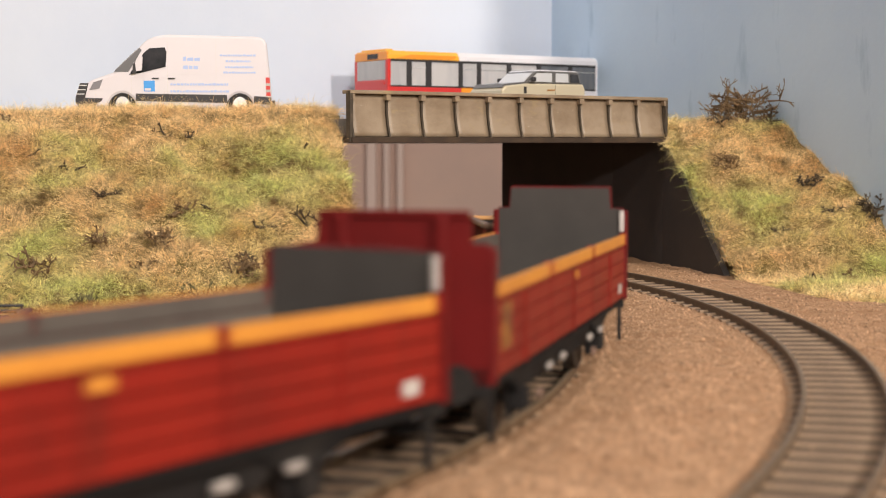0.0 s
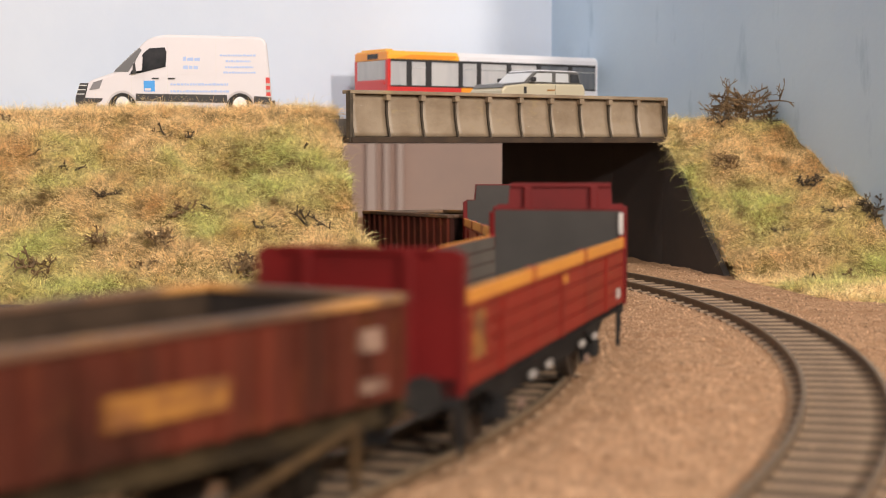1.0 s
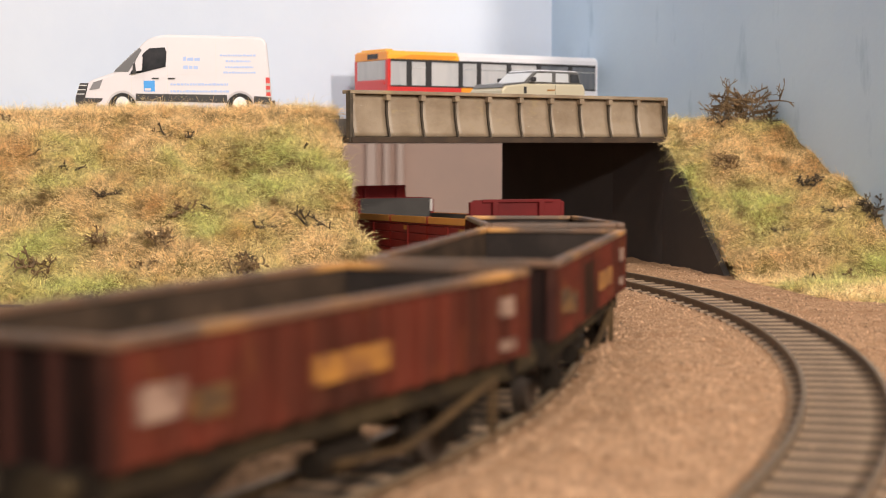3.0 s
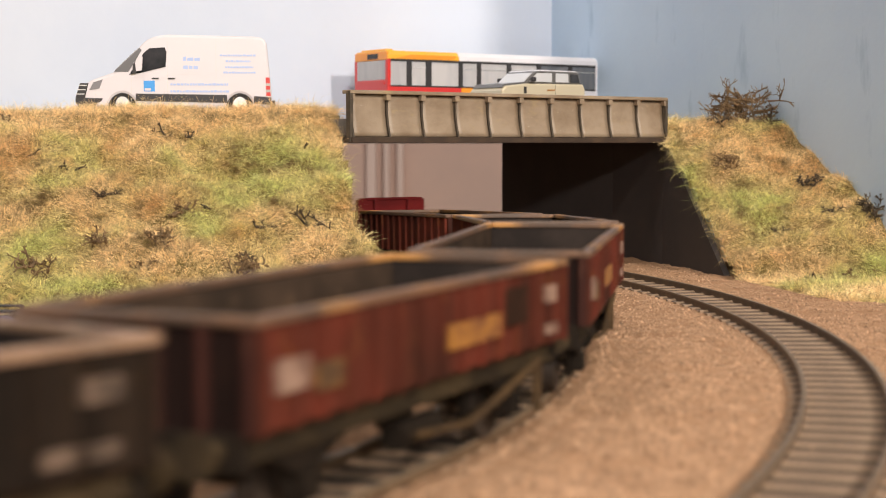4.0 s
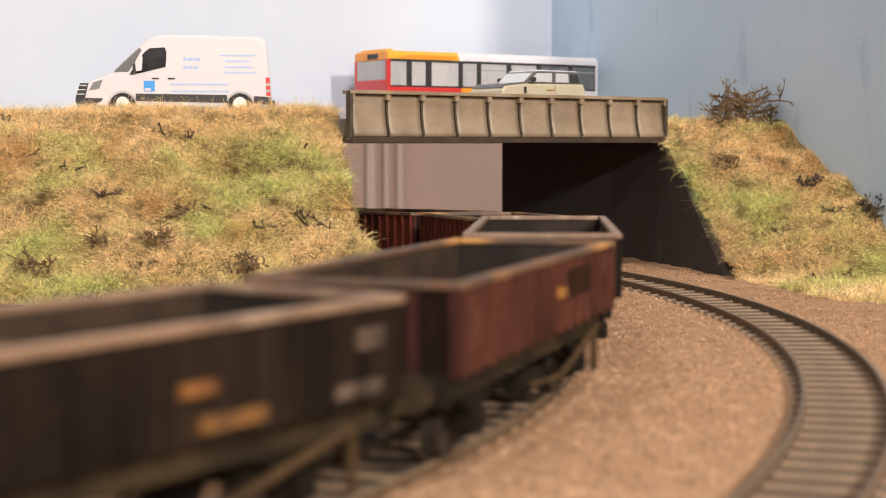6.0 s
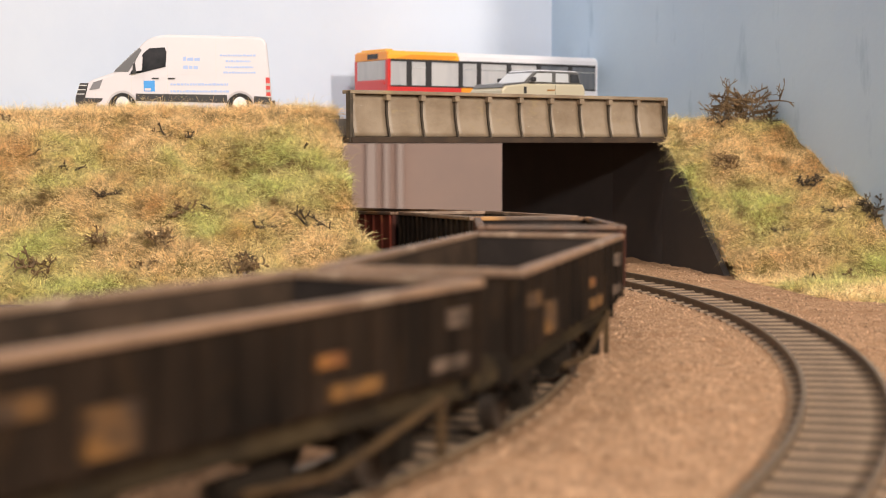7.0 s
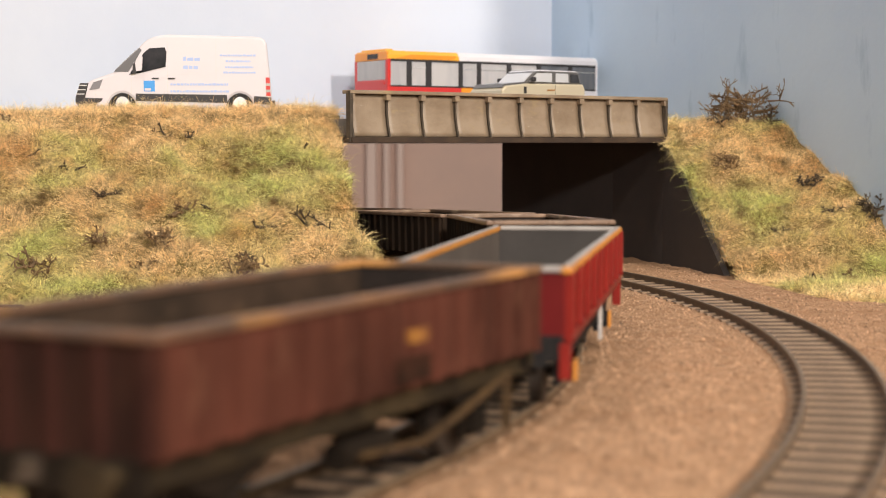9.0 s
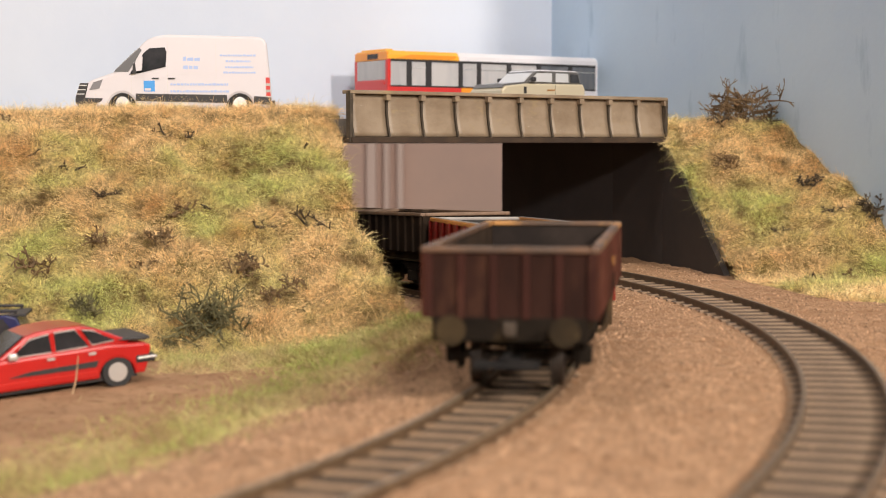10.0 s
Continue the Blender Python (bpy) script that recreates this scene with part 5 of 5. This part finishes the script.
def blue_estate():
    root = thing("estate_car", mpose(-152, 480, -14.9, 8) @ Matrix.Diagonal((1, 1, 0.83, 1)), "dark blue estate car with black roof bars", "car")
    low = [(28, 3)] + list(reversed(arch(18, 4.9, 8, 3))) + list(reversed(arch(-17, 4.9, 8, 3))) + [(-28.5, 3)]
    part("body", prism(bmesh.new(), [(-30, 5), (-29, 9.4), (-12, 11.2), (29.4, 11.8), (30, 6)] + low, -11.4, 11.4, "y", 0.9), M_CARBLUE, root)
    part("roof", prism(bmesh.new(), [(-12, 11.1), (-3, 17.4), (0, 18.4), (24, 18.2), (27, 17.2), (29, 11.6)], -9.8, 9.8, "y", 0.8), M_CARBLUE, root, "dark blue roof")
    for sy in (-1, 1):
        inset(root, "side_window", [(-8, 12), (-2, 16.6), (23, 16.8), (26, 12)], sy * 9.85, M_DARKGLASS, "dark side windows")
        bm = rod(bmesh.new(), (-2, sy * 8, 19.6), (27, sy * 8, 19.4), 0.5, 8)
        for x in (-1.5, 12, 26.4):
            rod(bm, (x, sy * 8, 17.9), (x, sy * 8, 19.5), 0.45, 6)
        part("roof_bar", bm, M_BLACKTRIM, root, "black roof bar")
        for x in (-17, 18):
            road_wheel(root, x, sy * 11.2, 4.2, sy)
    part("tailgate_spoiler", block(25, 29.5, -9, 9, 17.4, 18.4, 0.3), M_BLACKTRIM, root)
    return root


bm = rod(bmesh.new(), (0, 0, 0), (1.2, 0, 5), 0.28, 6, 0.22)
rod(bm, (1.2, 0, 5), (1.8, 0, 11), 0.22, 6, 0.1)
stalk = tagged(part("dry_stalk", bm, M_STRAW), "pale dry stalk standing beside the parked car", "stalk")
stalk.matrix_world = mpose(-97, 425, ground_z(-97, 425) - 0.4)
delivery_van()
city_bus()
four_by_four()
fastback_car()
blue_estate()

# ---- sleepers ----
lay_sleepers(track_in, R_IN, -330, 420, 9.3)
lay_sleepers(track_out, R_OUT, -330, 420, 9.3)


def motions():
    for (ob, c), (length, tail) in zip(WAGONS, TRAIN):
        rows = []
        sag = {L_BOX: 1.28, L_RED: 2.2, L_PLANK: 1.75}[length]
        for i in range(51):
            t = i * 0.2
            s = run(t) - c
            x, y, a = on_track(s)
            tilt = math.degrees(math.atan((dip(s + 20) - dip(s - 20)) / 40)) if s < 650 else 0
            rows.append((t, mpose(x - sag * math.cos(a), y - sag * math.sin(a), dip(s), math.degrees(a)) @ pose(0, 0, 0, tilt)))
        walk(ob, rows)
        for ws in [o for o in ob.children if o.name.startswith("wheelset")]:
            home = ws.matrix_basis.translation.copy()
            spin = [(i / 30, Matrix.Translation(home) @ pose(0, 0, 0, -math.degrees((run(i / 30) - run(0)) / 6.1))) for i in range(301)]
            walk(ws, spin)


motions()
